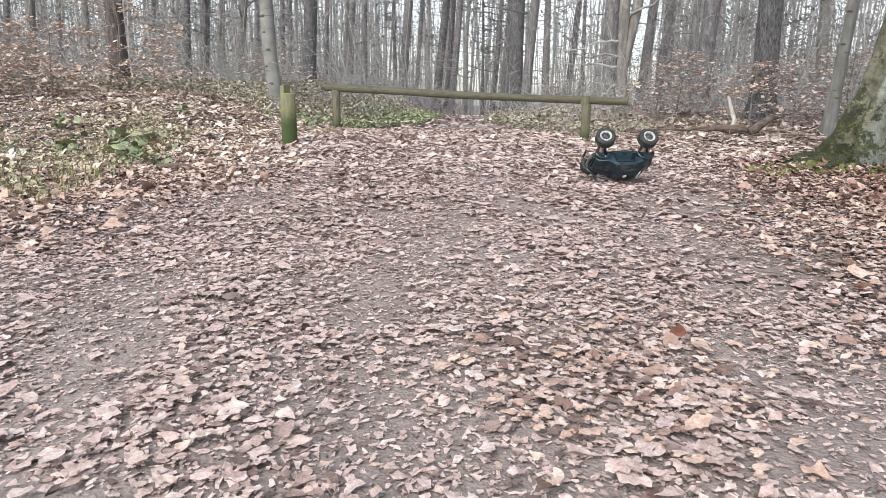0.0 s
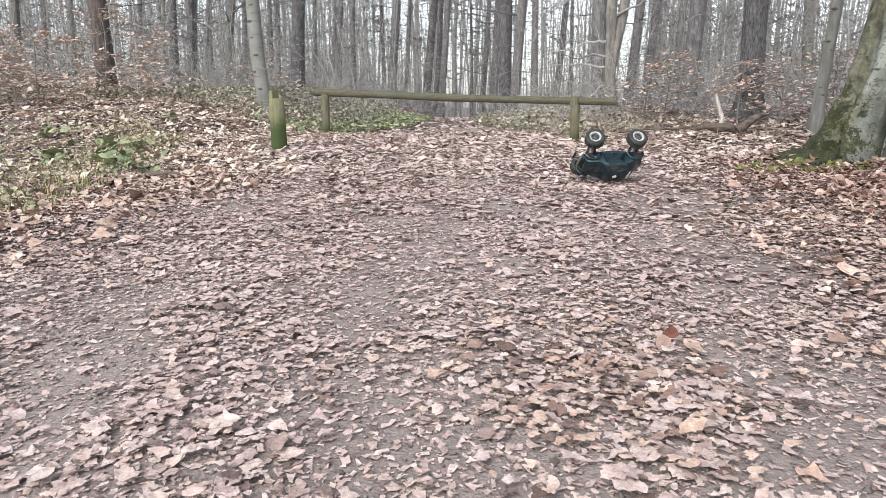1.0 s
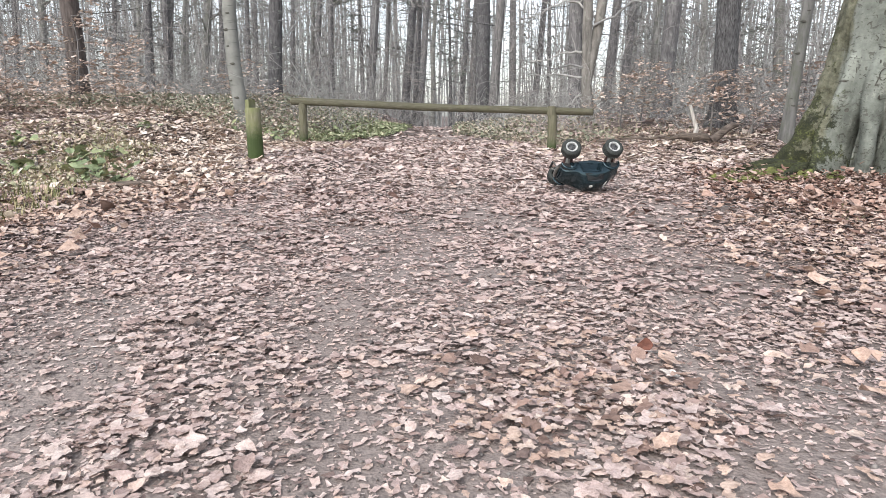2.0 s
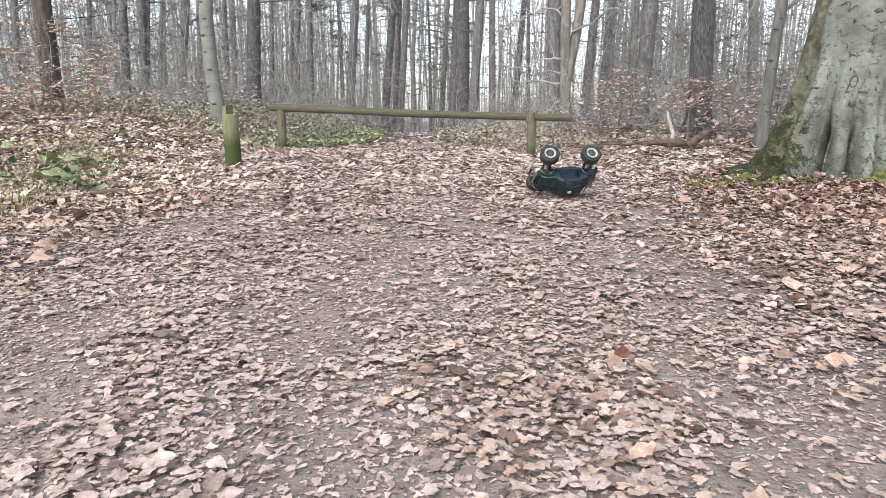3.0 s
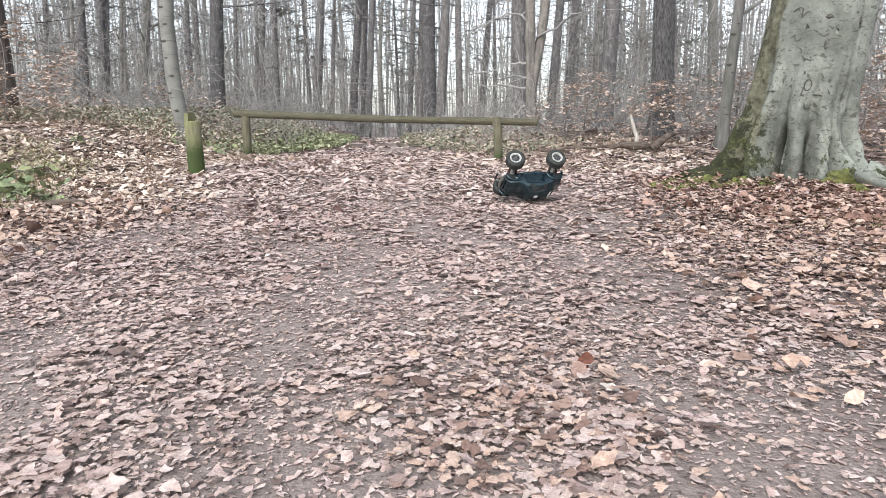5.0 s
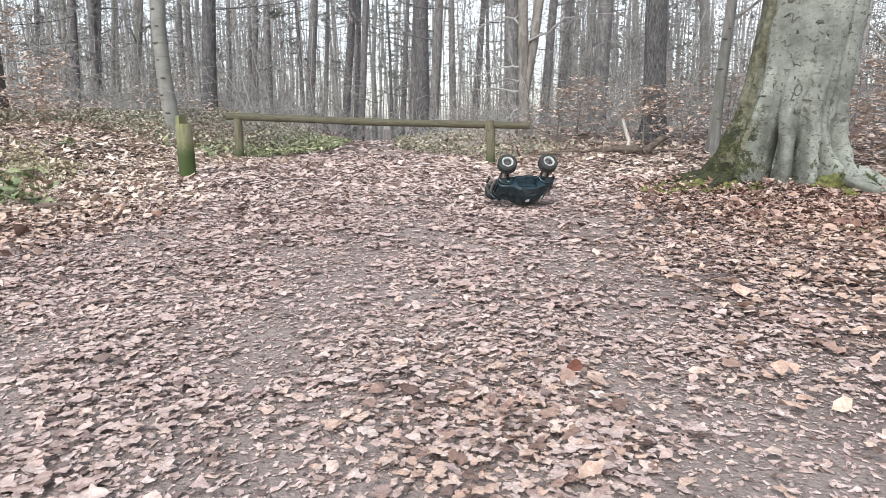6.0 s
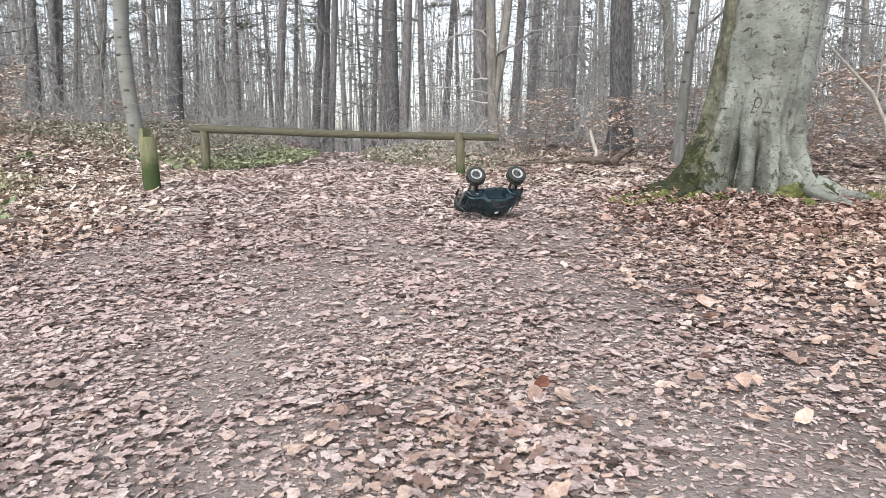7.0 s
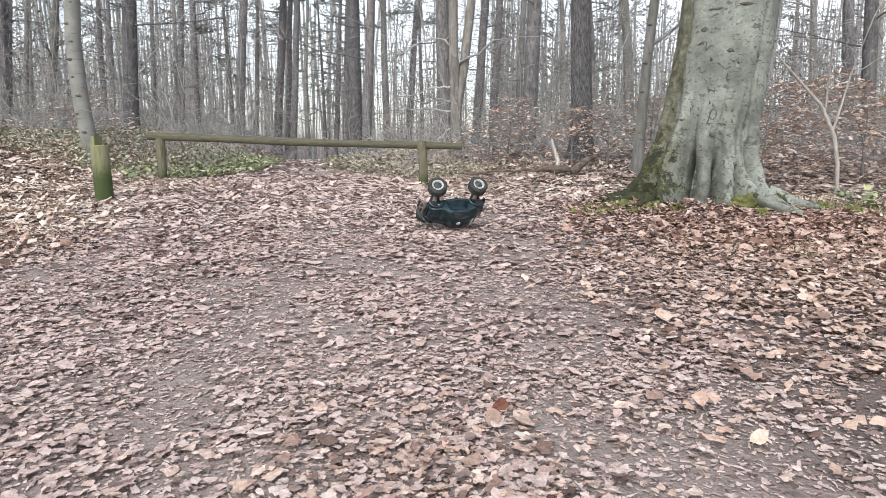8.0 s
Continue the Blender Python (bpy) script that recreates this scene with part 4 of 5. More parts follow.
    # branch scars: turn from the front, height, breadth, height of the mark
    for n, (turn, h, sx, sz) in enumerate(((-0.57, 0.52, 0.045, 0.055), (-0.7, 0.76, 0.045, 0.01), (0.12, 1.33, 0.03, 0.018), (-0.5, 1.52, 0.035, 0.022), (0.55, 1.78, 0.045, 0.025), (-0.35, 1.68, 0.09, 0.012),
                                       (0.35, 1.7, 0.08, 0.014), (-0.85, 0.52, 0.025, 0.04), (0.1, 2.0, 0.05, 0.02), (-0.3, 2.2, 0.05, 0.03), (0.75, 1.3, 0.02, 0.03))):
        bm = bmesh.new()
        bmesh.ops.create_icosphere(bm, subdivisions=2, radius=1.0)
        for vert in bm.verts:
            k = 1 + 0.25 * math.sin(5 * vert.co.x + n) * math.cos(4 * vert.co.z + 2 * n)
            vert.co = Vector((vert.co.x * sx * k, vert.co.y * 0.008, vert.co.z * sz * k))
        scar = part("bark_scar", bm, SCAR, ob)
        x, y, h = on_bark(front + turn, h, -0.002)
        scar.matrix_local = pose(x, y, h, 0, 0, math.degrees(front + turn) + 90)
    # old carved strokes, grown wide and dark
    for n, (turn, h, size) in enumerate(((-0.02, 0.8, 0.045), (-0.12, 0.9, 0.03), (0.3, 0.95, 0.03), (0.02, 0.62, 0.05), (-0.3, 1.08, 0.05), (-0.15, 1.0, 0.04), (-0.38, 0.98, 0.04), (-0.05, 1.22, 0.045), (-0.25, 1.27, 0.035),
                                         (0.25, 1.24, 0.03), (-0.45, 1.4, 0.045), (-0.35, 0.8, 0.03), (-0.55, 0.85, 0.025), (-0.1, 0.75, 0.03), (0.35, 0.75, 0.025), (-0.65, 1.1, 0.03), (-0.5, 1.2, 0.025), (0.15, 1.1, 0.035), (0.0, 0.72, 0.06), (-0.6, 0.95, 0.02))):
        buf = Buf()
        if n == 0:
            turns = np.linspace(0, 2 * math.pi, 11)
            shape = [(0.6 * math.cos(t), math.sin(t)) for t in turns]
        elif n == 18:
            shape = [(-1.6, 0.05), (-0.5, 0.0), (0.6, 0.03), (1.7, -0.03)]
        else:
            shape = np.cumsum(rng.normal(0, 0.6, (int(rng.integers(3, 6)), 2)), 0)
            shape = shape - shape.mean(0)
        line = [on_bark(front + turn + p[0] * size / 0.42, h + p[1] * size, 0.001) for p in shape]
        tube(buf, line, np.full(len(line), 0.0045), 6)
        part("carved_mark", buf, SCAR, ob)


build_beech()


def build_moss():
    for n, (x, y, rx, ry, h) in enumerate(((2.2, 5.42, 0.13, 0.06, 0.075), (2.36, 5.16, 0.12, 0.06, 0.08), (2.02, 5.28, 0.09, 0.05, 0.06), (1.84, 5.34, 0.11, 0.05, 0.055), (2.12, 5.02, 0.09, 0.05, 0.05), (2.52, 5.04, 0.08, 0.05, 0.06),
                                          (1.68, 5.12, 0.09, 0.05, 0.05), (1.9, 5.06, 0.07, 0.045, 0.045), (1.74, 4.92, 0.06, 0.035, 0.035), (3.12, 5.1, 0.13, 0.05, 0.11), (3.24, 5.0, 0.08, 0.05, 0.07), (3.1, 4.78, 0.08, 0.05, 0.05), (3.85, 5.2, 0.1, 0.07, 0.08), (4.0, 5.0, 0.08, 0.06, 0.06))):
        bm = bmesh.new()
        bmesh.ops.create_icosphere(bm, subdivisions=4, radius=1.0)
        for vert in bm.verts:
            k = 1 + 0.55 * noise.noise(vert.co * 2.3 + Vector((n, 0, 0))) + 0.3 * noise.noise(vert.co * 7) + 0.15 * noise.noise(vert.co * 19)
            vert.co = Vector((vert.co.x * rx * k, vert.co.y * ry * k, vert.co.z * h * k * 0.8))
        ob = part("moss_cushion", bm, MOSS)
        ob.matrix_world = place(x, y, 20 * n, -0.018)
        tagged(ob, "yellow green moss cushion over a surface root", "moss", "moss round the beech")


build_moss()


# ---- wooden barrier and bollard ----
def round_post(buf, r, z0, z1, rng, sides=18):
    n = 7
    z = np.linspace(z0, z1, n)
    ph = rng.uniform(0, 6)
    pts = np.stack([0.006 * np.sin(3 * z + ph), 0.006 * np.cos(4 * z + ph), z], -1)
    rad = np.full(n, r) * (1 + 0.02 * np.sin(5 * z + ph))
    rad = np.append(rad, r * 0.93)
    pts = np.vstack([pts, pts[-1] + np.array([0, 0, 0.012])])
    tube(buf, pts, rad, sides, ridges=lambda a, i: 1 + 0.018 * np.sin(4 * a + ph) + 0.012 * np.sin(9 * a))


def build_barrier():
    rng = np.random.default_rng(9)
    left, right = Vector((-3.4, 9.07, 0)), Vector((0.37, 8.55, 0))
    ob = thing("log_barrier", place(-1.5, 8.8), "low wooden barrier, round algae-green rail on two posts across the path", "barrier")
    inv = ob.matrix_world.inverted()
    for p, top in ((left, 0.745), (right, 0.6)):
        buf = Buf()
        zb = float(terrain(p.x, p.y)) - 0.25
        round_post(buf, 0.062, zb - zb, top - zb, rng)
        post = part("post", buf, POST_WOOD, ob)
        post.matrix_local = inv @ pose(p.x, p.y, zb)
    a, b = np.array([-3.57, 9.09, 0.792]), np.array([0.9, 8.5, 0.645])
    s = np.linspace(0, 1, 14)[:, None]
    line = a + (b - a) * s
    line[:, 2] += -0.012 * np.sin(math.pi * s[:, 0]) + 0.004 * np.sin(9 * s[:, 0])
    buf = Buf()
    tube(buf, line - np.array(ob.matrix_world.translation), 0.056 - 0.008 * s[:, 0] + 0.002 * np.sin(17 * s[:, 0]), 18, ridges=lambda q, i: 1 + 0.02 * np.sin(3 * q + 0.4 * i) + 0.012 * np.sin(8 * q))
    part("rail", buf, RAIL_WOOD, ob, "weathered round rail")
    buf = Buf()
    at_x = 0.37
    tube(buf, [(at_x + 1.5 - 0.02, 8.55 - 8.8 - 0.006, z - ob.matrix_world.translation.z) for z in (0.59, 0.66, 0.72)], [0.06, 0.064, 0.056], 12)
    part("strap", buf, POST_WOOD, ob, "wooden notch block that holds the rail")


build_barrier()


def build_bollard():
    rng = np.random.default_rng(12)
    ob = thing("wooden_bollard", place(-2.925, 6.4, sink=0.0), "round green wooden bollard with a split stepped top", "bollard")
    buf = Buf()
    round_post(buf, 0.085, -0.25, 0.55, rng, 22)
    part("post", buf, BOLLARD_WOOD, ob)
    # the taller half that is left at the back
    n, sides = 5, 14
    bm = bmesh.new()
    ring = [(0.083 * math.cos(t), 0.083 * math.sin(t)) for t in np.linspace(math.radians(95), math.radians(265), sides)]
    low, high = [bm.verts.new((x, y, 0.5)) for x, y in ring], [bm.verts.new((x * 0.96, y * 0.96, 0.655 + 0.01 * math.sin(7 * x))) for x, y in ring]
    for k in range(sides - 1):
        bm.faces.new((low[k], low[k + 1], high[k + 1], high[k]))
    bm.faces.new((low[-1], low[0], high[0], high[-1]))
    bm.faces.new(high)
    bmesh.ops.recalc_face_normals(bm, faces=bm.faces)
    part("split_half", bm, BOLLARD_WOOD, ob, "taller half of the split top", smooth=False)
    buf = Buf()
    tube(buf, [(0.01, 0, 0.555), (0.01, 0, 0.566)], [0.074, 0.07], 18)
    part("end_grain", buf, END_GRAIN, ob, "pale sawn top")


build_bollard()


# ---- fallen wood ----
def build_fallen_wood():
    rng = np.random.default_rng(21)
    z = float(terrain(2.2, 8.7)) + 0.035
    ob = thing("fallen_branch", pose(2.17, 8.7, z) @ Matrix.Diagonal((0.82, 0.82, 0.85, 1)), "rotting fallen branch with a pale upright snapped limb", "dead branch")
    buf = Buf()
    tube(buf, [(-1.15, 0.2, 0.0), (-0.85, 0.1, 0.035), (-0.6, 0.1, 0.02), (-0.42, 0.12, 0.06), (-0.28, 0.02, 0.03), (-0.1, 0.03, 0.08), (0.08, 0, 0.06), (0.24, 0.0, 0.07), (0.4, -0.08, 0.04)], [0.012, 0.02, 0.018, 0.026, 0.022, 0.05, 0.07, 0.055, 0.03], 14, ridges=lambda q, i: 1 + 0.18 * np.sin(3 * q + 2 * i) + 0.08 * np.sin(7 * q))
    part("log", buf, DEAD, ob)
    buf = Buf()
    tube(buf, [(0.34, -0.16, 0.02), (0.43, -0.16, 0.09), (0.55, -0.15, 0.19), (0.64, -0.13, 0.24), (0.74, -0.12, 0.25)], [0.07, 0.065, 0.058, 0.045, 0.02], 12, ridges=lambda q, i: 1 + 0.12 * np.sin(3 * q + 2 * i) + 0.07 * np.sin(8 * q - i))
    part("stump_end", buf, DEAD, ob, "dark broken end")
    buf = Buf()
    tube(buf, [(0.12, 0.02, 0.08), (0.14, 0.05, 0.2), (0.1, 0.07, 0.3), (0.02, 0.08, 0.55)], [0.045, 0.038, 0.033, 0.024], 8)
    part("snapped_limb", buf, PALE_WOOD, ob, "bleached barkless limb standing up")
    for x, y, yaw, length, r, label in ((-2.63, 4.05, 20, 0.5, 0.026, "crooked brown stick lying on the verge"), (1.35, 9.0, -8, 0.7, 0.02, "dark thin branch lying at the path's edge"), (2.95, 8.9, 10, 0.6, 0.018, "dark thin branch lying beside the beech")):
        buf = Buf()
        line = wander(rng, (-length / 2, 0, 0.015), (1, 0, 0), length, 6, 0.24)
        line[:, 2] = 0.02 + 0.012 * np.sin(np.arange(7))
        tube(buf, line, np.linspace(r, r * 0.5, 7), 8)
        st = part("stick", buf, DEAD)
        st.matrix_world = place(x, y, yaw, -0.015)
        tagged(st, label, "stick")


build_fallen_wood()


def build_ground_bits():
    """Broken twigs and grit on the trodden soil."""
    rng = np.random.default_rng(23)
    buf = Buf()
    for _ in range(230):
        y = rng.uniform(0.5, 6.5)
        x = rng.uniform(-0.85, 0.95) * (y + 0.9)
        length = rng.uniform(0.03, 0.06) + 0.022 * y
        a = rng.uniform(0, 2 * math.pi)
        line = wander(rng, (x, y, 0), (math.cos(a), math.sin(a), 0), length, 4, 0.3)
        line[:, 2] = terrain(line[:, 0], line[:, 1]) + 0.012 + rng.uniform(0, 0.01)
        tube(buf, line, np.linspace(0.0022, 0.001, 5) * rng.uniform(0.5, 0.9 + 0.12 * y), 5, cap=False)
    tagged(part("ground_twigs", buf, BARK_TWIG), "broken grey twigs scattered on the leaves", "twigs", kind="stuff")
    buf = Buf()
    corners = np.array([(1, 0, 0), (0, 1, 0), (-1, 0, 0), (0, -1, 0), (0, 0, 0.7), (0, 0, -0.7)], float)
    faces = np.array([(0, 1, 4), (1, 2, 4), (2, 3, 4), (3, 0, 4), (1, 0, 5), (2, 1, 5), (3, 2, 5), (0, 3, 5)])
    n = 6000
    y = rng.uniform(0.25, 3.2, n)
    x = rng.uniform(-0.85, 0.95, n) * (y + 0.9)
    k = bare(x, y) > 0.3
    x, y = x[k], y[k]
    size = 0.0035 * np.exp(rng.normal(0, 0.45, len(x)))
    v = corners[None] * size[:, None, None] * rng.uniform(0.7, 1.3, (len(x), 6, 3)) + np.stack([x, y, terrain(x, y) + 0.002], -1)[:, None, :]
    buf.add(v.reshape(-1, 3), (faces[None] + (np.arange(len(x)) * 6)[:, None, None]).reshape(-1, 3))
    tagged(part("grit", buf, GRIT, smooth=False), "small grey stones in the bare soil", "gravel", kind="stuff")


build_ground_bits()


# ---- saplings and undergrowth ----
def make_sapling(seed, x, y, height, spread, leaves, label, lean=(0, 0)):
    rng = np.random.default_rng(seed)
    ob = thing("beech_sapling", place(x, y), label, "sapling", "leafy saplings")
    stem, twigs, tips = Buf(), Buf(), []
    line = wander(rng, (0, 0, -0.05), (lean[0], lean[1], 1), height, 8, 0.07)
    rad = np.linspace(0.012 + 0.006 * height, 0.004, 9)
    tube(stem, line, rad, 6)
    for k in range(2, 9):
        for _ in range(3):
            a = rng.uniform(0, 2 * math.pi)
            limb(twigs, rng, line[k], (math.cos(a), math.sin(a), rng.uniform(-0.1, 0.25)), spread * rng.uniform(0.5, 1.0) * (1.2 - 0.08 * k), 0.006, 1, 3, 0.02, tips)
    part("stem", stem, BARK_TWIG, ob)
    crown = part("crown", twigs, BARK_TWIG, ob)
    q = np.array(tips)
    leaves = int(leaves * 2.2)
    q = q[rng.integers(0, len(q), leaves)] + rng.normal(0, 1, (leaves, 3)) * np.array([0.035, 0.035, 0.015])
    buf = Buf()
    scatter(buf, CHIP, rng, q, 0.06, 0.3, True)
    part("foliage", buf, LEAF_DRY, crown, "withered copper leaves still on the twigs")


SAPLINGS = [(-7.6, 9.6, 1.6, 0.9, 300), (-8.6, 9.2, 1.1, 0.9, 360), (-9.8, 9.5, 1.2, 1.0, 340), (-6.6, 9.2, 1.1, 0.8, 260), (-10.8, 10.5, 1.3, 1.0, 300), (-9.2, 8.0, 0.8, 0.8, 300),
            (-7.9, 8.0, 0.7, 0.7, 240), (1.5, 10.6, 0.9, 0.7, 170), (1.9, 11.2, 1.0, 0.7, 150), (2.75, 9.9, 0.9, 0.6, 150), (3.3, 9.8, 0.8, 0.6, 130), (4.6, 7.6, 1.1, 0.8, 260),
            (5.2, 8.2, 1.3, 0.9, 280), (5.9, 7.6, 1.1, 0.9, 300), (4.9, 9.2, 1.1, 0.9, 230), (6.6, 8.6, 1.3, 0.9, 260)]
MORE_SAPLINGS = [(4.2, 10.4, 1.0, 0.8, 180), (5.4, 10.2, 1.2, 0.9, 220), (6.6, 10.6, 1.2, 0.9, 220), (7.8, 10.0, 1.3, 1.0, 240), (7.4, 8.2, 1.0, 0.9, 240), (8.8, 9.0, 1.2, 1.0, 240),
                 (3.6, 12.2, 1.0, 0.8, 140), (5.0, 12.6, 1.2, 0.9, 160), (9.6, 11.2, 1.3, 1.0, 200), (-11.8, 9.2, 1.1, 1.0, 260), (-12.6, 11.0, 1.2, 1.0, 240), (-5.6, 11.4, 0.8, 0.7, 130)]
for n, (x, y, h, s, k) in enumerate(SAPLINGS + MORE_SAPLINGS):
    make_sapling(500 + n, x, y, h, s, k, "young beech holding withered copper-brown leaves")


def build_leaning_sapling():
    rng = np.random.default_rng(88)
    ob = thing("leaning_tree", place(4.75, 6.6), "thin pale dead tree leaning beside the beech", "tree")
    buf = Buf()
    tube(buf, [(0.18, 0, -0.1), (0.15, 0, 0.35), (0.08, 0, 0.65), (-0.1, 0, 0.98), (-0.38, 0, 1.25), (-0.68, 0, 1.55)], [0.024, 0.023, 0.022, 0.02, 0.015, 0.008], 8)
    part("trunk", buf, PALE_WOOD, ob)
    for p, d in (((-0.05, 0, 0.9), (0.05, 0, 1)), ((0.06, 0, 0.7), (0.25, 0, 1))):
        buf = Buf()
        limb(buf, rng, p, d, 1.5, 0.012, 1, 6, 0.05)
        part("branch", buf, PALE_WOOD, ob)


build_leaning_sapling()


def build_brambles():
    """Green leafy plants on the verge: each a few arching stems with large leaves."""
    rng = np.random.default_rng(31)
    form = [leaf_form(ROUND, 0.3, 0.25)]
    for x, y, spread, leaves in ((-3.45, 4.35, 0.33, 46), (-3.1, 4.2, 0.2, 24), (-4.1, 4.6, 0.25, 22), (-4.7, 4.3, 0.25, 20), (-4.2, 5.6, 0.25, 18), (-5.4, 5.8, 0.3, 18), (-3.55, 8.4, 0.25, 20), (-4.4, 8.9, 0.25, 20), (-5.0, 7.4, 0.25, 16), (4.2, 5.2, 0.3, 26), (4.8, 5.4, 0.35, 26), (5.4, 5.6, 0.35, 24)):
        ob = thing("bramble_plant", place(x, y), "low bramble plant with broad green leaves on the verge", "plant", "brambles")
        stems, tips = Buf(), []
        for _ in range(7):
            a = rng.uniform(0, 2 * math.pi)
            line = wander(rng, (0, 0, -0.02), (math.cos(a), math.sin(a), 0.9), spread * rng.uniform(0.7, 1.3), 5, 0.12, -0.12)
            line[:, 2] = np.maximum(line[:, 2], 0.02)
            tube(stems, line, np.linspace(0.005, 0.002, 6), 5, cap=False)
            tips.extend(line[2:])
        crown = part("stem", stems, BARK_TWIG, ob)
        q = np.array(tips)[rng.integers(0, len(tips), leaves)] + rng.normal(0, 0.04, (leaves, 3))
        q[:, 2] = np.abs(q[:, 2]) + 0.03
        buf = Buf()
        scatter(buf, form, rng, q, 0.085, 0.45, True)
        part("foliage", buf, LEAF_GREEN, crown, "broad mid-green leaves")


build_brambles()


def blades(rng, pts, height):
    """Bent grass blades, three rows each."""
    m = len(pts)
    yaw = rng.uniform(0, 2 * math.pi, m)
    h, w, bend = height * rng.uniform(0.5, 1.3, m), rng.uniform(0.0025, 0.006, m), rng.uniform(0.1, 0.9, m)
    ux, uy = np.cos(yaw), np.sin(yaw)
    v = np.zeros((m, 5, 3))
    for k, (s, ws) in enumerate(((0, 1), (0.55, 0.8))):
        for side, c in ((-1, 0), (1, 1)):
            v[:, 2 * k + c, 0] = pts[:, 0] + ux * bend * h * s * s - uy * w * ws * side
            v[:, 2 * k + c, 1] = pts[:, 1] + uy * bend * h * s * s + ux * w * ws * side
            v[:, 2 * k + c, 2] = pts[:, 2] + h * s
    v[:, 4, 0], v[:, 4, 1], v[:, 4, 2] = pts[:, 0] + ux * bend * h, pts[:, 1] + uy * bend * h, pts[:, 2] + h * (1 - 0.35 * bend)
    base = (np.arange(m) * 5)[:, None]
    buf = Buf()
    buf.add(v.reshape(-1, 3), base + np.array([[0, 1, 3, 2]]))
    buf.f.append(base + np.array([[2, 3, 4]]))
    return buf


def build_undergrowth():
    rng = np.random.default_rng(44)
    n = 3000
    y = rng.uniform(2.4, 6.8, n)
    x = -2.3 - 0.42 * (y - 2.2) - rng.gamma(1.6, 0.45, n)
    pts = np.stack([x, y, terrain(x, y)], -1)
    tagged(part("verge_grass", blades(rng, pts, 0.09), GRASS), "thin yellow green grass along the path's verge", "grass", kind="stuff")
    n = 1400
    x, y = rng.normal(4.6, 0.9, n), rng.normal(5.2, 0.5, n)
    k = x > 3.75
    x, y = x[k], y[k]
    tagged(part("verge_grass", blades(rng, np.stack([x, y, terrain(x, y)], -1), 0.09), GRASS), "thin grass and weeds behind the beech", "grass", kind="stuff")
    n = 420
    x, y = rng.normal(2.55, 0.26, n), rng.normal(3.45, 0.2, n)
    tagged(part("verge_grass", blades(rng, np.stack([x, y, terrain(x, y)], -1), 0.045), GRASS), "sparse short grass among the tan leaves", "grass", kind="stuff")
    # small green weeds that come up through the leaves of the verge
    buf = Buf()
    n = 2000
    y = rng.uniform(2.5, 7.5, n)
    x = -2.5 - 0.45 * (y - 2.2) - rng.gamma(1.5, 0.55, n) + 0.3 * np.sin(3.3 * y)
    scatter(buf, SMALL, rng, np.stack([x, y, terrain(x, y) + rng.uniform(0.015, 0.07, n)], -1), 0.045, 0.5, True)
    tagged(part("verge_weeds", buf, LEAF_WEED), "small yellowish green weeds among the verge's dead leaves", "undergrowth", kind="stuff")
    # low herbs on the bank beyond the barrier
    buf = Buf()
    n = 5200
    y = rng.uniform(9.3, 14.5, n)
    x = path_x(y) - path_w(y) + 0.25 - np.abs(rng.normal(0, 0.75, n))
    scatter(buf, SMALL, rng, np.stack([x, y, terrain(x, y) + rng.uniform(0.02, 0.09, n)], -1), sizes(rng, n, 0.04), 0.4, True)
    tagged(part("herb_patch", buf, LEAF_HERB), "bright yellow green herbs on the bank beyond the barrier", "undergrowth", kind="stuff")
    buf = Buf()
    n = 4800
    y = rng.uniform(9.6, 15, n)
    x = path_x(y) + path_w(y) - 0.1 + np.abs(rng.normal(0, 0.9, n))
    scatter(buf, SMALL, rng, np.stack([x, y, terrain(x, y) + rng.uniform(0.02, 0.16, n)], -1), sizes(rng, n, 0.038), 0.5, True)
    n = 15000
    x, y = rng.uniform(-11, -3.6, n), rng.uniform(8.8, 14.5, n)
    scatter(buf, CHIP, rng, np.stack([x, y, terrain(x, y) + rng.uniform(0.02, 0.28, n)], -1), 0.05, 0.5, True)
    tagged(part("bramble_thicket", buf, THICKET_LEAF), "dull green bramble thicket on the woodland floor", "undergrowth", kind="stuff")
    buf = Buf()
    n = 6500
    y = rng.uniform(8.4, 13, n)
    x = -6.9 - rng.gamma(1.6, 1.9, n)
    lift = 0.5 * rng.random(n) ** 1.8
    scatter(buf, CHIP, rng, np.stack([x, y, terrain(x, y) + 0.02 + lift], -1), sizes(rng, n, 0.05), 0.4, True)
    tagged(part("low_beech_growth", buf, LEAF_DRY), "withered copper leaves on knee-high beech growth", "undergrowth", kind="stuff")
    n = 4200
    y = rng.uniform(8.6, 16, n)
    x = np.where(rng.random(n) < 0.7, path_x(y) - path_w(y) - np.abs(rng.normal(0, 2.2, n)), path_x(y) + path_w(y) + np.abs(rng.normal(0, 2.0, n)))
    tagged(part("dry_grass", blades(rng, np.stack([x, y, terrain(x, y)], -1), 0.1), STRAW), "dry pale grass among the brambles", "grass", kind="stuff")


build_undergrowth()


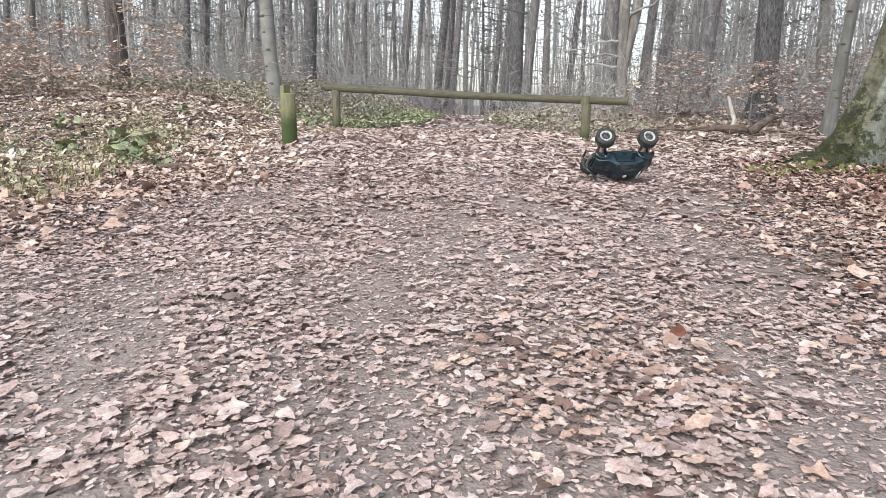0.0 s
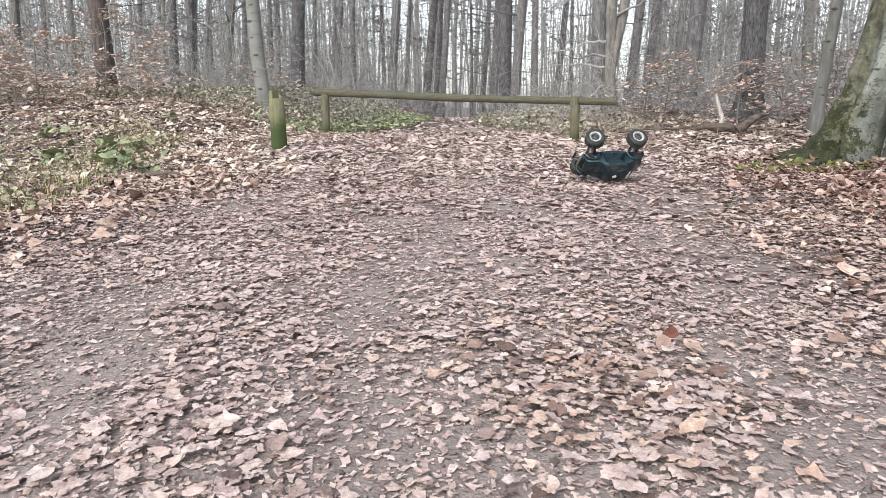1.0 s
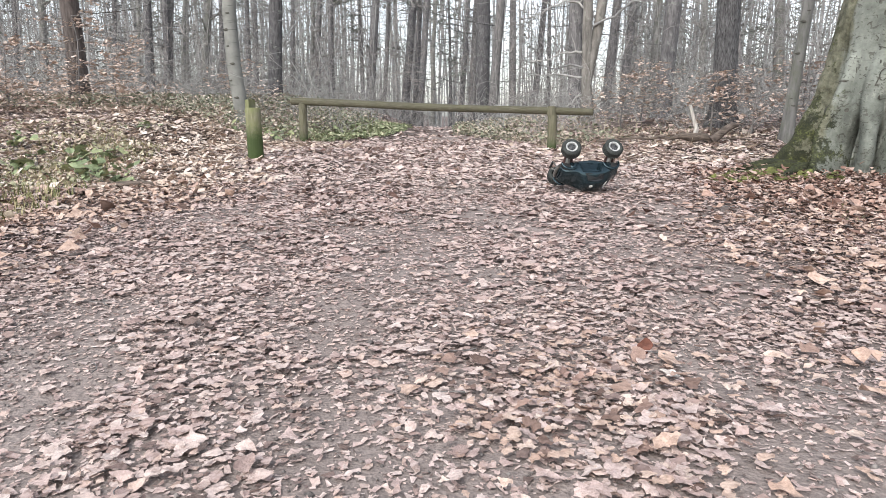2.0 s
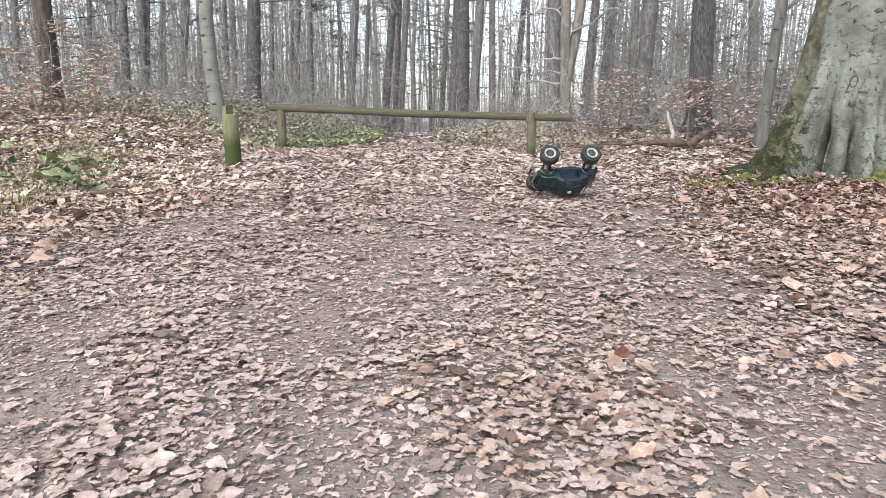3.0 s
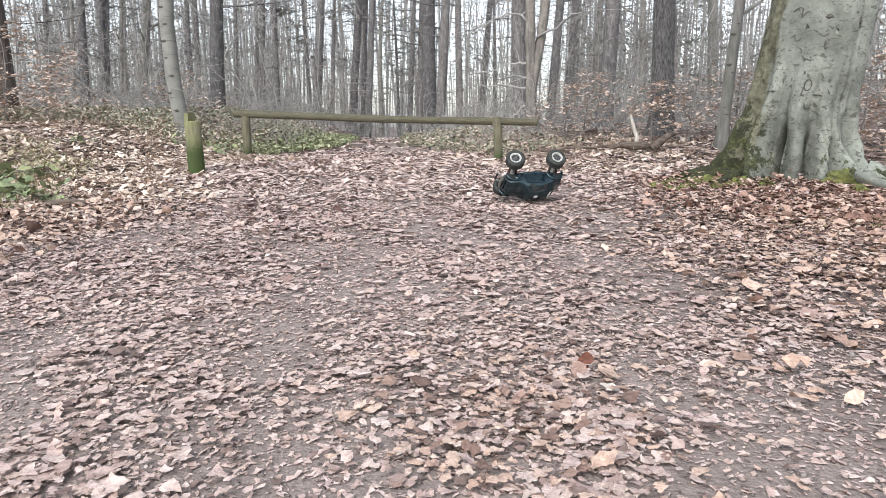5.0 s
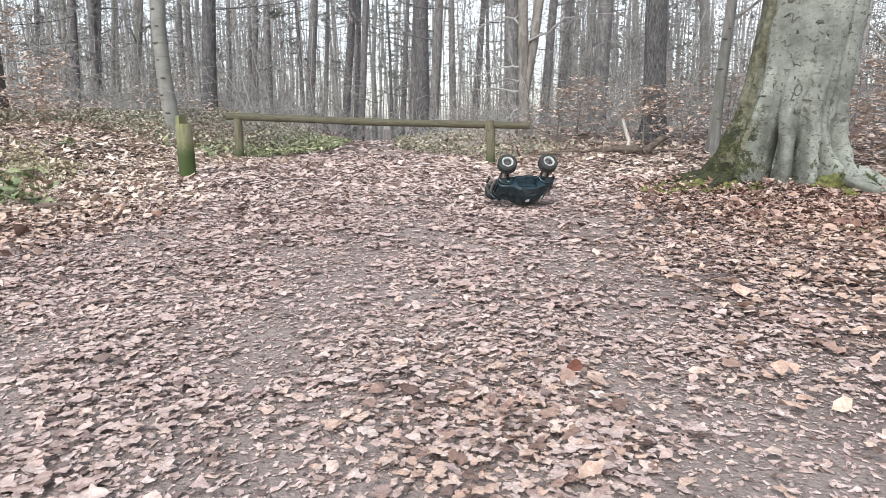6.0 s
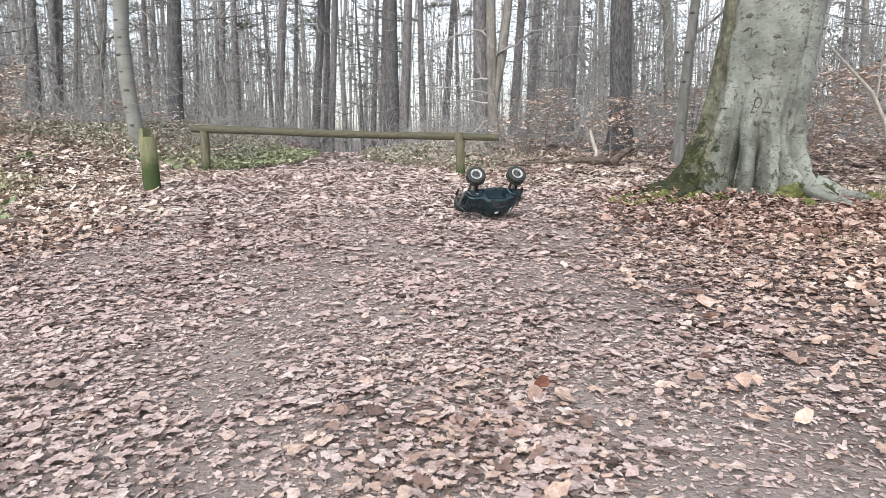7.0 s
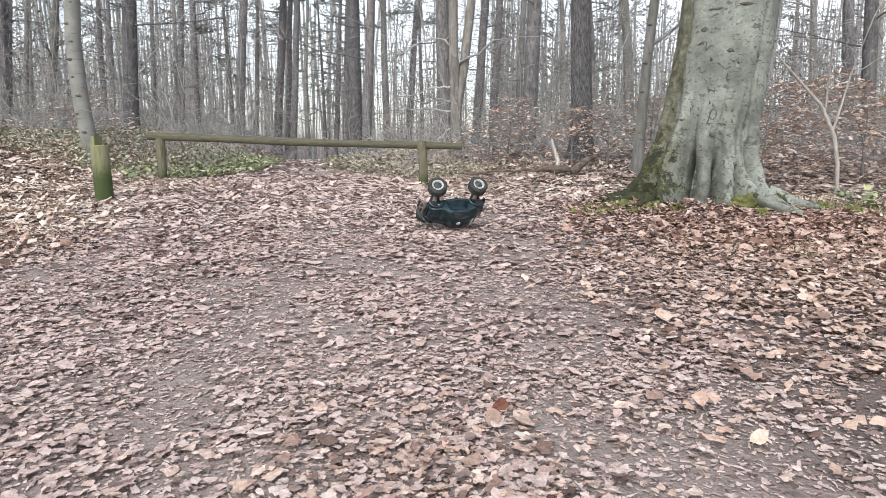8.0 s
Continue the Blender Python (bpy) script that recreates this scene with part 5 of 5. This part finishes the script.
def build_seedling(seed, x, y, height, leaves, label):
    """A few thin stems with dry leaves at their tips."""
    rng = np.random.default_rng(seed)
    ob = thing("beech_seedling", place(x, y), label, "seedling")
    stems, tips = Buf(), []
    for _ in range(5):
        line = wander(rng, (rng.normal(0, 0.04), rng.normal(0, 0.03), -0.02), (rng.normal(0, 0.4), rng.normal(0, 0.3), 1), height * rng.uniform(0.6, 1.1), 4, 0.2)
        tube(stems, line, np.linspace(0.004, 0.0015, 5), 5, cap=False)
        tips.extend(line[2:])
    crown = part("stem", stems, BARK_TWIG, ob)
    q = np.array(tips)[rng.integers(0, len(tips), leaves)] + rng.normal(0, 0.025, (leaves, 3))
    q[:, 2] = np.maximum(q[:, 2], 0.02)
    buf = Buf()
    scatter(buf, SMALL, rng, q, 0.04, 0.5, True)
    part("foliage", buf, LEAF_DRY, crown, "pale dry leaves")


build_seedling(71, 2.72, 5.02, 0.16, 18, "small seedling with pale dry leaves at the beech's foot")
build_seedling(72, 2.95, 4.98, 0.08, 10, "small seedling with pale dry leaves at the beech's foot")


def clumps(rng, q, n, flat=(0.42, 0.42, 0.1)):
    """n needle tufts round each of the points q."""
    return np.repeat(q, n, 0) + rng.normal(0, 1, (n * len(q), 3)) * np.array(flat)


def build_thicket():
    """Thin leafless stems that fill the wood."""
    rng = np.random.default_rng(55)
    buf = Buf()
    for _ in range(340):
        y = rng.uniform(12.5, 42)
        x = rng.uniform(-1.05, 0.95) * y
        if abs(x - path_x(y)) < path_w(y) + 0.6:
            continue
        h = rng.uniform(1.5, 8)
        line = wander(rng, (x, y, float(terrain(x, y)) - 0.1), (rng.normal(0, 0.22), rng.normal(0, 0.22), 1), h, 7, 0.13)
        r = 0.004 + 0.0019 * h * rng.uniform(0.6, 1.6)
        tube(buf, line, np.linspace(r, r * 0.3, 8), 4, cap=False)
        for _ in range(9):
            k = rng.integers(1, 8)
            a = rng.uniform(0, 2 * math.pi)
            tw = wander(rng, line[k], (math.cos(a), math.sin(a), rng.uniform(-0.2, 0.6)), rng.uniform(0.5, 2.2), 4, 0.3)
            tube(buf, tw, np.linspace(r * 0.45, r * 0.1, 5), 3, cap=False)
            a = rng.uniform(0, 2 * math.pi)
            tube(buf, wander(rng, tw[2], (math.cos(a), math.sin(a), rng.uniform(-0.2, 0.5)), rng.uniform(0.3, 0.9), 2, 0.3), np.linspace(r * 0.25, r * 0.08, 3), 3, cap=False)
    for _ in range(600):
        y = rng.uniform(10.0, 22)
        x = rng.uniform(-1.05, 0.95) * y
        if abs(x - path_x(y)) < path_w(y) + 0.3:
            continue
        base = np.array([x, y, float(terrain(x, y)) - 0.05])
        for _ in range(4):
            tw = wander(rng, base + rng.normal(0, 0.1, 3) * np.array([1, 1, 0]), (rng.normal(0, 0.7), rng.normal(0, 0.7), 1), rng.uniform(0.4, 1.6), 4, 0.3)
            tube(buf, tw, np.linspace(0.006, 0.002, 5), 3, cap=False)
            for k in (2, 3):
                a = rng.uniform(0, 2 * math.pi)
                tube(buf, wander(rng, tw[k], (math.cos(a), math.sin(a), 0.3), rng.uniform(0.2, 0.7), 2, 0.3), [0.004, 0.003, 0.0015], 3, cap=False)
    # the pale colour puts haze on the stems
    tagged(part("thicket", buf, BARK_PALE_HAZE), "grey leafless saplings and twigs between the trees", "undergrowth", kind="stuff")
    # the finest twigs of the understorey and of low crowns
    buf = Buf()
    n = 36000
    y = rng.uniform(15, 44, n)
    x = np.where(rng.random(n) < 0.55, rng.uniform(-0.05, 1.0, n), rng.uniform(-1.05, -0.1, n)) * y
    z = terrain(x, y) + 0.2 + y * 0.21 * rng.random(n) ** 1.4
    keep = np.abs(x - path_x(y)) > path_w(y) * 0.6
    scatter(buf, TWIG, rng, np.stack([x, y, z], -1)[keep], 0.8, 0.7, True, jag=(0.001, 0.02, 0.0))
    tagged(part("fine_twigs", buf, BARK_TWIG), "fine grey twigs of the bare understorey", "undergrowth", kind="stuff")
    # trees too far off to tell apart, thickest down the line of the path
    wood, tufts = Buf(), []
    for n in range(1280):
        y = rng.uniform(46, 135)
        side = rng.uniform(0.12, 1.05) if n % 5 < 2 else rng.uniform(-1.15, -0.3) if n % 5 < 4 else rng.normal(-0.05, 0.24)
        x = side * y
        z = float(terrain(x, y)) - 0.3
        r, h = rng.uniform(0.06, 0.17), rng.uniform(14, 22)
        line = wander(rng, (x, y, z), (rng.normal(0, 0.035), 0, 1), h, 5, 0.022)
        tube(wood, line, np.linspace(r, r * 0.4, 6), 6, cap=False)
        edge = side < -0.42 or side > 0.14
        low = rng.uniform(1.0, 4) if edge else rng.uniform(3.5, 9)
        for _ in range(14 if side > 0.14 else 11 if edge else 6):
            hh = rng.uniform(low, h * 0.95)
            a = rng.uniform(0, 2 * math.pi)
            tw = wander(rng, line[0] + (line[-1] - line[0]) * hh / h, (math.cos(a), math.sin(a), 0.15), rng.uniform(1.0, 2.8), 2, 0.25)
            tube(wood, tw, np.linspace(0.035, 0.01, 3), 3, cap=False)
            tufts.append(clumps(rng, tw[1:], 4))
    # haze is painted into the trunks' pale colour
    tagged(part("far_woods", wood, BARK_PALE_HAZE), "distant haze-pale trunks of the wood", "woods", kind="stuff")
    buf = Buf()
    q = np.concatenate(tufts)
    scatter(buf, TUFT, rng, q, 0.3, 0.45, True)
    tagged(part("far_foliage", buf, NEEDLES), "sparse haze-pale green needles of distant pines", "woods", kind="stuff")


build_thicket()


# ---- the toy car, overturned on the leaves ----
def loft(sections, closed=True):
    n = len(sections[0])
    buf = Buf()
    v = np.concatenate([np.asarray(s, float) for s in sections])
    i, j = np.meshgrid(np.arange(len(sections) - 1), np.arange(n if closed else n - 1), indexing="ij")
    j2 = (j + 1) % n
    buf.add(v, np.stack([i * n + j, i * n + j2, (i + 1) * n + j2, (i + 1) * n + j], -1).reshape(-1, 4))
    return buf


def lathe_x(profile, sides):
    """Turns (x, r) pairs about the x axis."""
    a = np.linspace(0, 2 * math.pi, sides, endpoint=False)
    return loft([np.stack([np.full(sides, x), r * np.cos(a), r * np.sin(a)], -1) for x, r in profile])


def make_wheel(parent, x, y, z, steer, radius=0.066, width=0.07):
    side = 1 if x > 0 else -1
    w = thing("wheel", Matrix(), "", "")
    w.parent = parent
    w.matrix_local = pose(x, y, z, 0, 0, steer + (0 if side > 0 else 180))
    h = width / 2
    prof = [(-h * 0.8, radius * 0.6), (-h, radius * 0.78), (-h * 0.9, radius * 0.93), (-h * 0.6, radius), (0, radius * 1.015), (h * 0.6, radius), (h * 0.9, radius * 0.93), (h, radius * 0.78), (h * 0.8, radius * 0.6), (h * 0.3, radius * 0.57), (-h * 0.3, radius * 0.57), (-h * 0.8, radius * 0.6)]
    buf = lathe_x(prof, 40)
    for row in range(3):
        for k in range(26):
            a = 2 * math.pi * (k + 0.5 * (row % 2)) / 26
            c = np.array([(row - 1) * h * 0.55, 0, 0])
            u, t = np.array([0, math.cos(a), math.sin(a)]), np.array([0, -math.sin(a), math.cos(a)])
            ex = np.array([h * 0.2, 0, 0])
            q = [c + u * (radius * (0.985 if lvl == 0 else 1.045)) + sx * ex * (1 if lvl == 0 else 0.8) + st * t * 0.0055 for lvl in (0, 1) for sx, st in ((-1, -1), (1, -1), (1, 1), (-1, 1))]
            buf.add(q, [(4, 5, 6, 7), (0, 1, 5, 4), (1, 2, 6, 5), (2, 3, 7, 6), (3, 0, 4, 7)])
    part("tyre", buf, RUBBER, w, "dusty black block-tread tyre", smooth=False)
    part("rim", lathe_x([(h * 0.45, radius * 0.585), (h * 0.92, radius * 0.63), (h * 0.95, radius * 0.58), (h * 0.85, radius * 0.46), (h * 0.45, radius * 0.42), (h * 0.42, radius * 0.585)], 32), RIM, w, "white ring of the rim")
    part("hub", lathe_x([(h * 0.2, radius * 0.45), (h * 0.5, radius * 0.42), (h * 0.55, radius * 0.2), (h * 0.75, radius * 0.16), (h * 0.78, 0.0005)], 20), HUB, w, "dark wheel centre")
    for k in range(6):
        a = math.pi * k / 3
        buf = Buf()
        tube(buf, [(h * 0.56, radius * f * math.cos(a), radius * f * math.sin(a)) for f in (0.12, 0.28, 0.44)], [0.004, 0.0035, 0.005], 6)
        part("spoke", buf, SPOKE, w)
    return w


def build_car():
    """A beetle-shaped monster truck, +y its front, +z its roof; then laid on its roof and far side."""
    tip, yaw = radians(38), radians(19)
    axes = Matrix(((0, -1, 0), (-math.cos(tip), 0, -math.sin(tip)), (math.sin(tip), 0, -math.cos(tip)))).to_4x4()
    flip = Matrix.Translation((0.575, 4.48, 0.0)) @ Matrix.Rotation(yaw, 4, "Z") @ axes
    car = thing("toy_car", Matrix(), "dark teal beetle-shaped radio-controlled monster truck lying overturned on leaves", "toy car")

    def top(s):
        """Height of the shell from nose (0) to tail (1)."""
        hood = 0.095 + 0.025 * float(smooth(0.0, 0.25, s))
        cab = 0.062 * float(smooth(0.24, 0.42, s)) * (1 - float(smooth(0.55, 1.05, s)))
        return hood + cab - 0.035 * float(smooth(0.75, 1.0, s)) - 0.03 * (1 - float(smooth(0, 0.06, s)))

    def half(s):
        return 0.07 + 0.035 * float(smooth(0.0, 0.2, s)) - 0.03 * float(smooth(0.8, 1.0, s))

    sections = []
    for s in np.linspace(0, 1, 34):
        y, hw, zt, zb = 0.215 - 0.43 * s, half(s), top(s), 0.03
        row = []
        for a in np.linspace(0, math.pi, 25):
            c, q = math.cos(a), math.sin(a)
            k = 1 - 0.3 * float(smooth(0.45, 0.95, q)) * float(smooth(0.25, 0.42, s))
            row.append((hw * k * math.copysign(abs(c) ** 0.28, c), y, zb + (zt - zb) * q ** 0.9))
        sections.append(row)
    buf = loft(sections, False)
    for row in (sections[0], sections[-1]):
        buf.add(row, np.array([list(range(25))]))
    shell = part("body", buf, CAR_PAINT, car, "dusty dark teal shell")
    shell.modifiers.new("thick", "SOLIDIFY").thickness = 0.003
    # fenders
    for sx in (-1, 1):
        for y in (0.157, -0.157):
            hw = half((0.215 - y) / 0.43) + 0.001
            arc = [(y + 0.058 * math.cos(t), 0.03 + 0.055 * math.sin(t)) for t in np.linspace(0, math.pi, 15)]
            # black half-discs on the shell paint the dark inside of the arches
            bm = bmesh.new()
            face = bm.faces.new([bm.verts.new((sx * hw, a, b)) for a, b in arc])
            grown = bmesh.ops.extrude_face_region(bm, geom=[face])
            for vert in (q for q in grown["geom"] if isinstance(q, bmesh.types.BMVert)):
                vert.co.x -= sx * 0.03
            bmesh.ops.recalc_face_normals(bm, faces=bm.faces)
            part("wheel_arch", bm, BLACK, car, "solid black plug, painted shade of the wheel arch", smooth=False)
            buf = Buf()
            tube(buf, [(sx * (hw + 0.004), a, b) for a, b in arc], [0.007 + 0.004 * math.sin(t) for t in np.linspace(0, math.pi, 15)], 8)
            part("fender", buf, CAR_PAINT, car)
        buf = Buf()
        hw = half(0.5) + 0.002
        door = [(0.086, 0.04), (0.07, 0.112), (-0.062, 0.112), (-0.084, 0.04)]
        outer = [(sx * hw, a, b) for a, b in door]
        inner = [(sx * (hw + 0.005 - (0.012 if b > 0.1 else 0)), a * 0.93, 0.076 + (b - 0.076) * 0.9) for a, b in door]
        buf.add(outer + inner, [(0, 1, 5, 4), (1, 2, 6, 5), (2, 3, 7, 6), (3, 0, 4, 7), (4, 5, 6, 7)])
        part("door_panel", buf, CAR_PAINT, car, smooth=False)
        buf = Buf()
        tube(buf, [(sx * 0.098, 0.09, 0.034), (sx * 0.104, 0, 0.032), (sx * 0.098, -0.09, 0.034)], [0.012, 0.014, 0.012], 8)
        part("running_board", buf, CAR_PAINT, car)
        # side window
        bm = bmesh.new()
        ring = [(0.055, 0.118), (0.03, 0.165), (-0.04, 0.168), (-0.085, 0.15), (-0.09, 0.122)]
        pts = []
        for y, z in ring:
            s = (0.215 - y) / 0.43
            q = min(1, ((z - 0.03) / (top(s) - 0.03))) ** (1 / 0.9)
            a = math.asin(min(0.999, q))
            k = 1 - 0.3 * float(smooth(0.45, 0.95, q)) * float(smooth(0.25, 0.42, s))
            pts.append(bm.verts.new((sx * (half(s) * k * math.cos(a) ** 0.28 + 0.004), y, z)))
        bm.faces.new(pts if sx > 0 else pts[::-1])
        part("side_window", bm, CAR_GLASS, car, smooth=False).modifiers.new("thick", "SOLIDIFY").thickness = 0.002
    # chassis and running gear
    bm = bmesh.new()
    bmesh.ops.create_cube(bm, size=1)
    for vert in bm.verts:
        vert.co = Vector((vert.co.x * 0.13, vert.co.y * 0.4, vert.co.z * 0.03))
    bmesh.ops.bevel(bm, geom=bm.edges[:], offset=0.008, segments=2, affect="EDGES")
    ch = part("chassis", bm, BLACK, car, "black chassis tub")
    ch.matrix_local = pose(0, 0, 0.02)
    for y, steer in ((0.157, 10), (-0.157, 0)):
        for sx in (-1, 1):
            make_wheel(car, sx * 0.175, y, -0.035, steer)
            for dy in (-0.022, 0.022):
                buf = Buf()
                tube(buf, [(sx * 0.05, y + dy * 1.5, 0.012), (sx * 0.1, y + dy, -0.012), (sx * 0.15, y + dy * 0.4, -0.035)], [0.011, 0.01, 0.009], 8)
                part("suspension_arm", buf, RED, car, "red plastic suspension arm")
            buf = Buf()
            tube(buf, [(sx * 0.05, y + 0.01, 0.06), (sx * 0.1, y + 0.01, 0.01), (sx * 0.135, y, -0.02)], [0.015, 0.017, 0.011], 10)
            part("shock_absorber", buf, SILVER, car, "grey coil shock absorber")
            buf = Buf()
            tube(buf, [(sx * 0.03, y, 0.01), (sx * 0.16, y, -0.033)], [0.006, 0.006], 6)
            part("drive_shaft", buf, BLACK, car)
    for y, name in ((0.228, "front_bumper"), (-0.228, "rear_bumper")):
        k = 1 if y > 0 else -1
        buf = Buf()
        tube(buf, [(-0.075, y - k * 0.012, 0.03), (-0.04, y, 0.032), (0.04, y, 0.032), (0.075, y - k * 0.012, 0.03)], [0.011, 0.013, 0.013, 0.011], 8)
        bumper = part(name, buf, SILVER, car, "scuffed silver bumper")
        for sx in (-1, 1):
            buf = Buf()
            tube(buf, [(sx * 0.016, y - k * 0.02, 0.028), (sx * 0.028, y + k * 0.008, 0.0), (sx * 0.034, y + k * 0.025, -0.02)], [0.005, 0.005, 0.006], 6)
            part("skid_strut", buf, SILVER, bumper)
        buf = Buf()
        tube(buf, [(-0.036, y + k * 0.025, -0.02), (0.036, y + k * 0.025, -0.02)], [0.009, 0.009], 10)
        part("skid_roller", buf, BLACK, bumper)
    # rear lid: white badge and two cut-outs; white disc on the roof
    y = -0.115
    s = (0.215 - y) / 0.43
    bm = bmesh.new()
    bmesh.ops.create_cube(bm, size=1)
    for vert in bm.verts:
        vert.co = Vector((vert.co.x * 0.078, vert.co.y * 0.014, vert.co.z * 0.003))
    bmesh.ops.create_cone(bm, cap_ends=True, segments=16, radius1=0.012, radius2=0.012, depth=0.004)
    badge = part("badge", bm, STICKER, car, "white winged sticker", smooth=False)
    badge.matrix_local = pose(0, y, top(s) + 0.002, math.degrees(math.atan2(-(top(s + 0.03) - top(s - 0.03)), 0.06 * 0.43)))
    for sx in (-1, 1):
        y = -0.15
        s = (0.215 - y) / 0.43
        bm = bmesh.new()
        bmesh.ops.create_uvsphere(bm, u_segments=16, v_segments=8, radius=1)
        for vert in bm.verts:
            vert.co = Vector((vert.co.x * 0.012, vert.co.y * 0.02, vert.co.z * 0.004))
        vent = part("lid_opening", bm, BLACK, car, "black opening in the lid")
        vent.matrix_local = pose(sx * 0.017, y, top(s) + 0.001, math.degrees(math.atan2(-(top(s + 0.03) - top(s - 0.03)), 0.06 * 0.43)))
    bm = bmesh.new()
    bmesh.ops.create_cone(bm, cap_ends=True, segments=24, radius1=0.015, radius2=0.015, depth=0.003)
    disc = part("roof_disc", bm, STICKER, car, "round white sticker", smooth=False)
    disc.matrix_local = pose(0.02, 0.0, top(0.5) + 0.001)
    bpy.context.view_layer.update()
    low = min((flip @ o.matrix_world @ Vector(c)).z for o in car.children_recursive if o.type == "MESH" for c in o.bound_box)
    ground_z = float(terrain(0.5, 4.5))
    car.matrix_world = Matrix.Translation((0, 0, ground_z - low - 0.015)) @ flip


build_car()


# ---- single leaves that stand out ----
def single_leaf(x, y, size, yaw, lean, stops, label, form):
    me = Buf()
    me.add(form[0] * size, form[1])
    ob = part("leaf", me, mat_leaf("single_leaf", stops))
    ob.matrix_world = Matrix.Translation((x, y, float(terrain(x, y)) + 0.012 + abs(math.sin(math.radians(lean))) * size * 0.45)) @ pose(0, 0, 0, lean, 0, yaw)
    tagged(ob, label, "leaf")


single_leaf(0.541, 1.27, 0.042, 12, 72, [(0.0, (0.15, 0.06, 0.042)), (1.0, (0.17, 0.07, 0.048))], "upright curled chestnut brown leaf on the soil", lobed(9, 1.5, 0.08, 0.46, 0.35, 0.25, 0.06))
single_leaf(0.58, 1.13, 0.05, 80, 6, [(0.0, (0.7, 0.64, 0.58)), (1.0, (0.72, 0.66, 0.6))], "pale bleached leaf lying flat", lobed(10, 2.2, 0.12, 0.38, 0.15, 0.1, 0.06))
BROWN = [(0.0, (0.3, 0.21, 0.18)), (1.0, (0.33, 0.23, 0.2))]
single_leaf(0.37, 1.03, 0.032, -20, 28, BROWN, "crumpled grey brown leaf lying in a small heap", lobed(11, 3.0, 0.3, 0.32, 1.2, 0.9, 0.25))
single_leaf(0.335, 1.05, 0.03, 40, 36, BROWN, "crumpled grey brown leaf lying in a small heap", lobed(11, 2.6, 0.3, 0.32, 1.4, 0.8, 0.25))
single_leaf(0.4, 1.06, 0.03, 110, -32, [(0.0, (0.5, 0.36, 0.31)), (1.0, (0.52, 0.38, 0.32))], "curled pinkish tan leaf leaning on a small heap", lobed(11, 2.8, 0.3, 0.3, 1.2, 0.8, 0.2))
single_leaf(0.36, 1.0, 0.03, 160, 24, [(0.0, (0.52, 0.39, 0.33)), (1.0, (0.54, 0.4, 0.34))], "curled pinkish tan leaf at the foot of a small heap", lobed(11, 2.4, 0.3, 0.32, 1.0, 0.6, 0.2))


def near_leaves():
    """The leaves closest to the walker, each lying on the soil by itself."""
    rng = np.random.default_rng(61)
    meshes = []
    for v, f in RAGGED:
        b = Buf()
        b.add(v, f)
        me = b.mesh("leaf")
        me.materials.append(LEAF_NEAR)
        meshes.append(me)
    p = sown(rng, 700, -0.75, 1.15, 0.45, 1.5)[:300]
    for q in p:
        ob = new("leaf", meshes[int(rng.integers(0, len(meshes)))])
        s = 0.026 * math.exp(min(0.6, rng.normal(0, 0.38)))
        m = Matrix.Translation((q[0], q[1], q[2] + 0.008)) @ Euler((rng.normal(0, 0.06), rng.normal(0, 0.06), rng.uniform(0, 6.28))).to_matrix().to_4x4()
        ob.matrix_world = m @ Matrix.Diagonal((s, s, s * rng.choice((-1, 1)), 1))
        ob.parent = GROUND


def mat_near():
    k = Mat("near_leaf", 0.75, spec=0.35)
    c = k.ramp(k.random_object(), LITTER_NEAR)
    c = k.mix(0.75, c, k.ramp(k.noise(3, 5, 0.7), [(0.32, (0.48, 0.43, 0.41)), (0.6, (1.02, 1.02, 1.02))]), "MULTIPLY")
    k.colour(c).bump(k.noise(14, 4), 0.35, 0.05)
    return k.m


LEAF_NEAR = mat_near()
near_leaves()
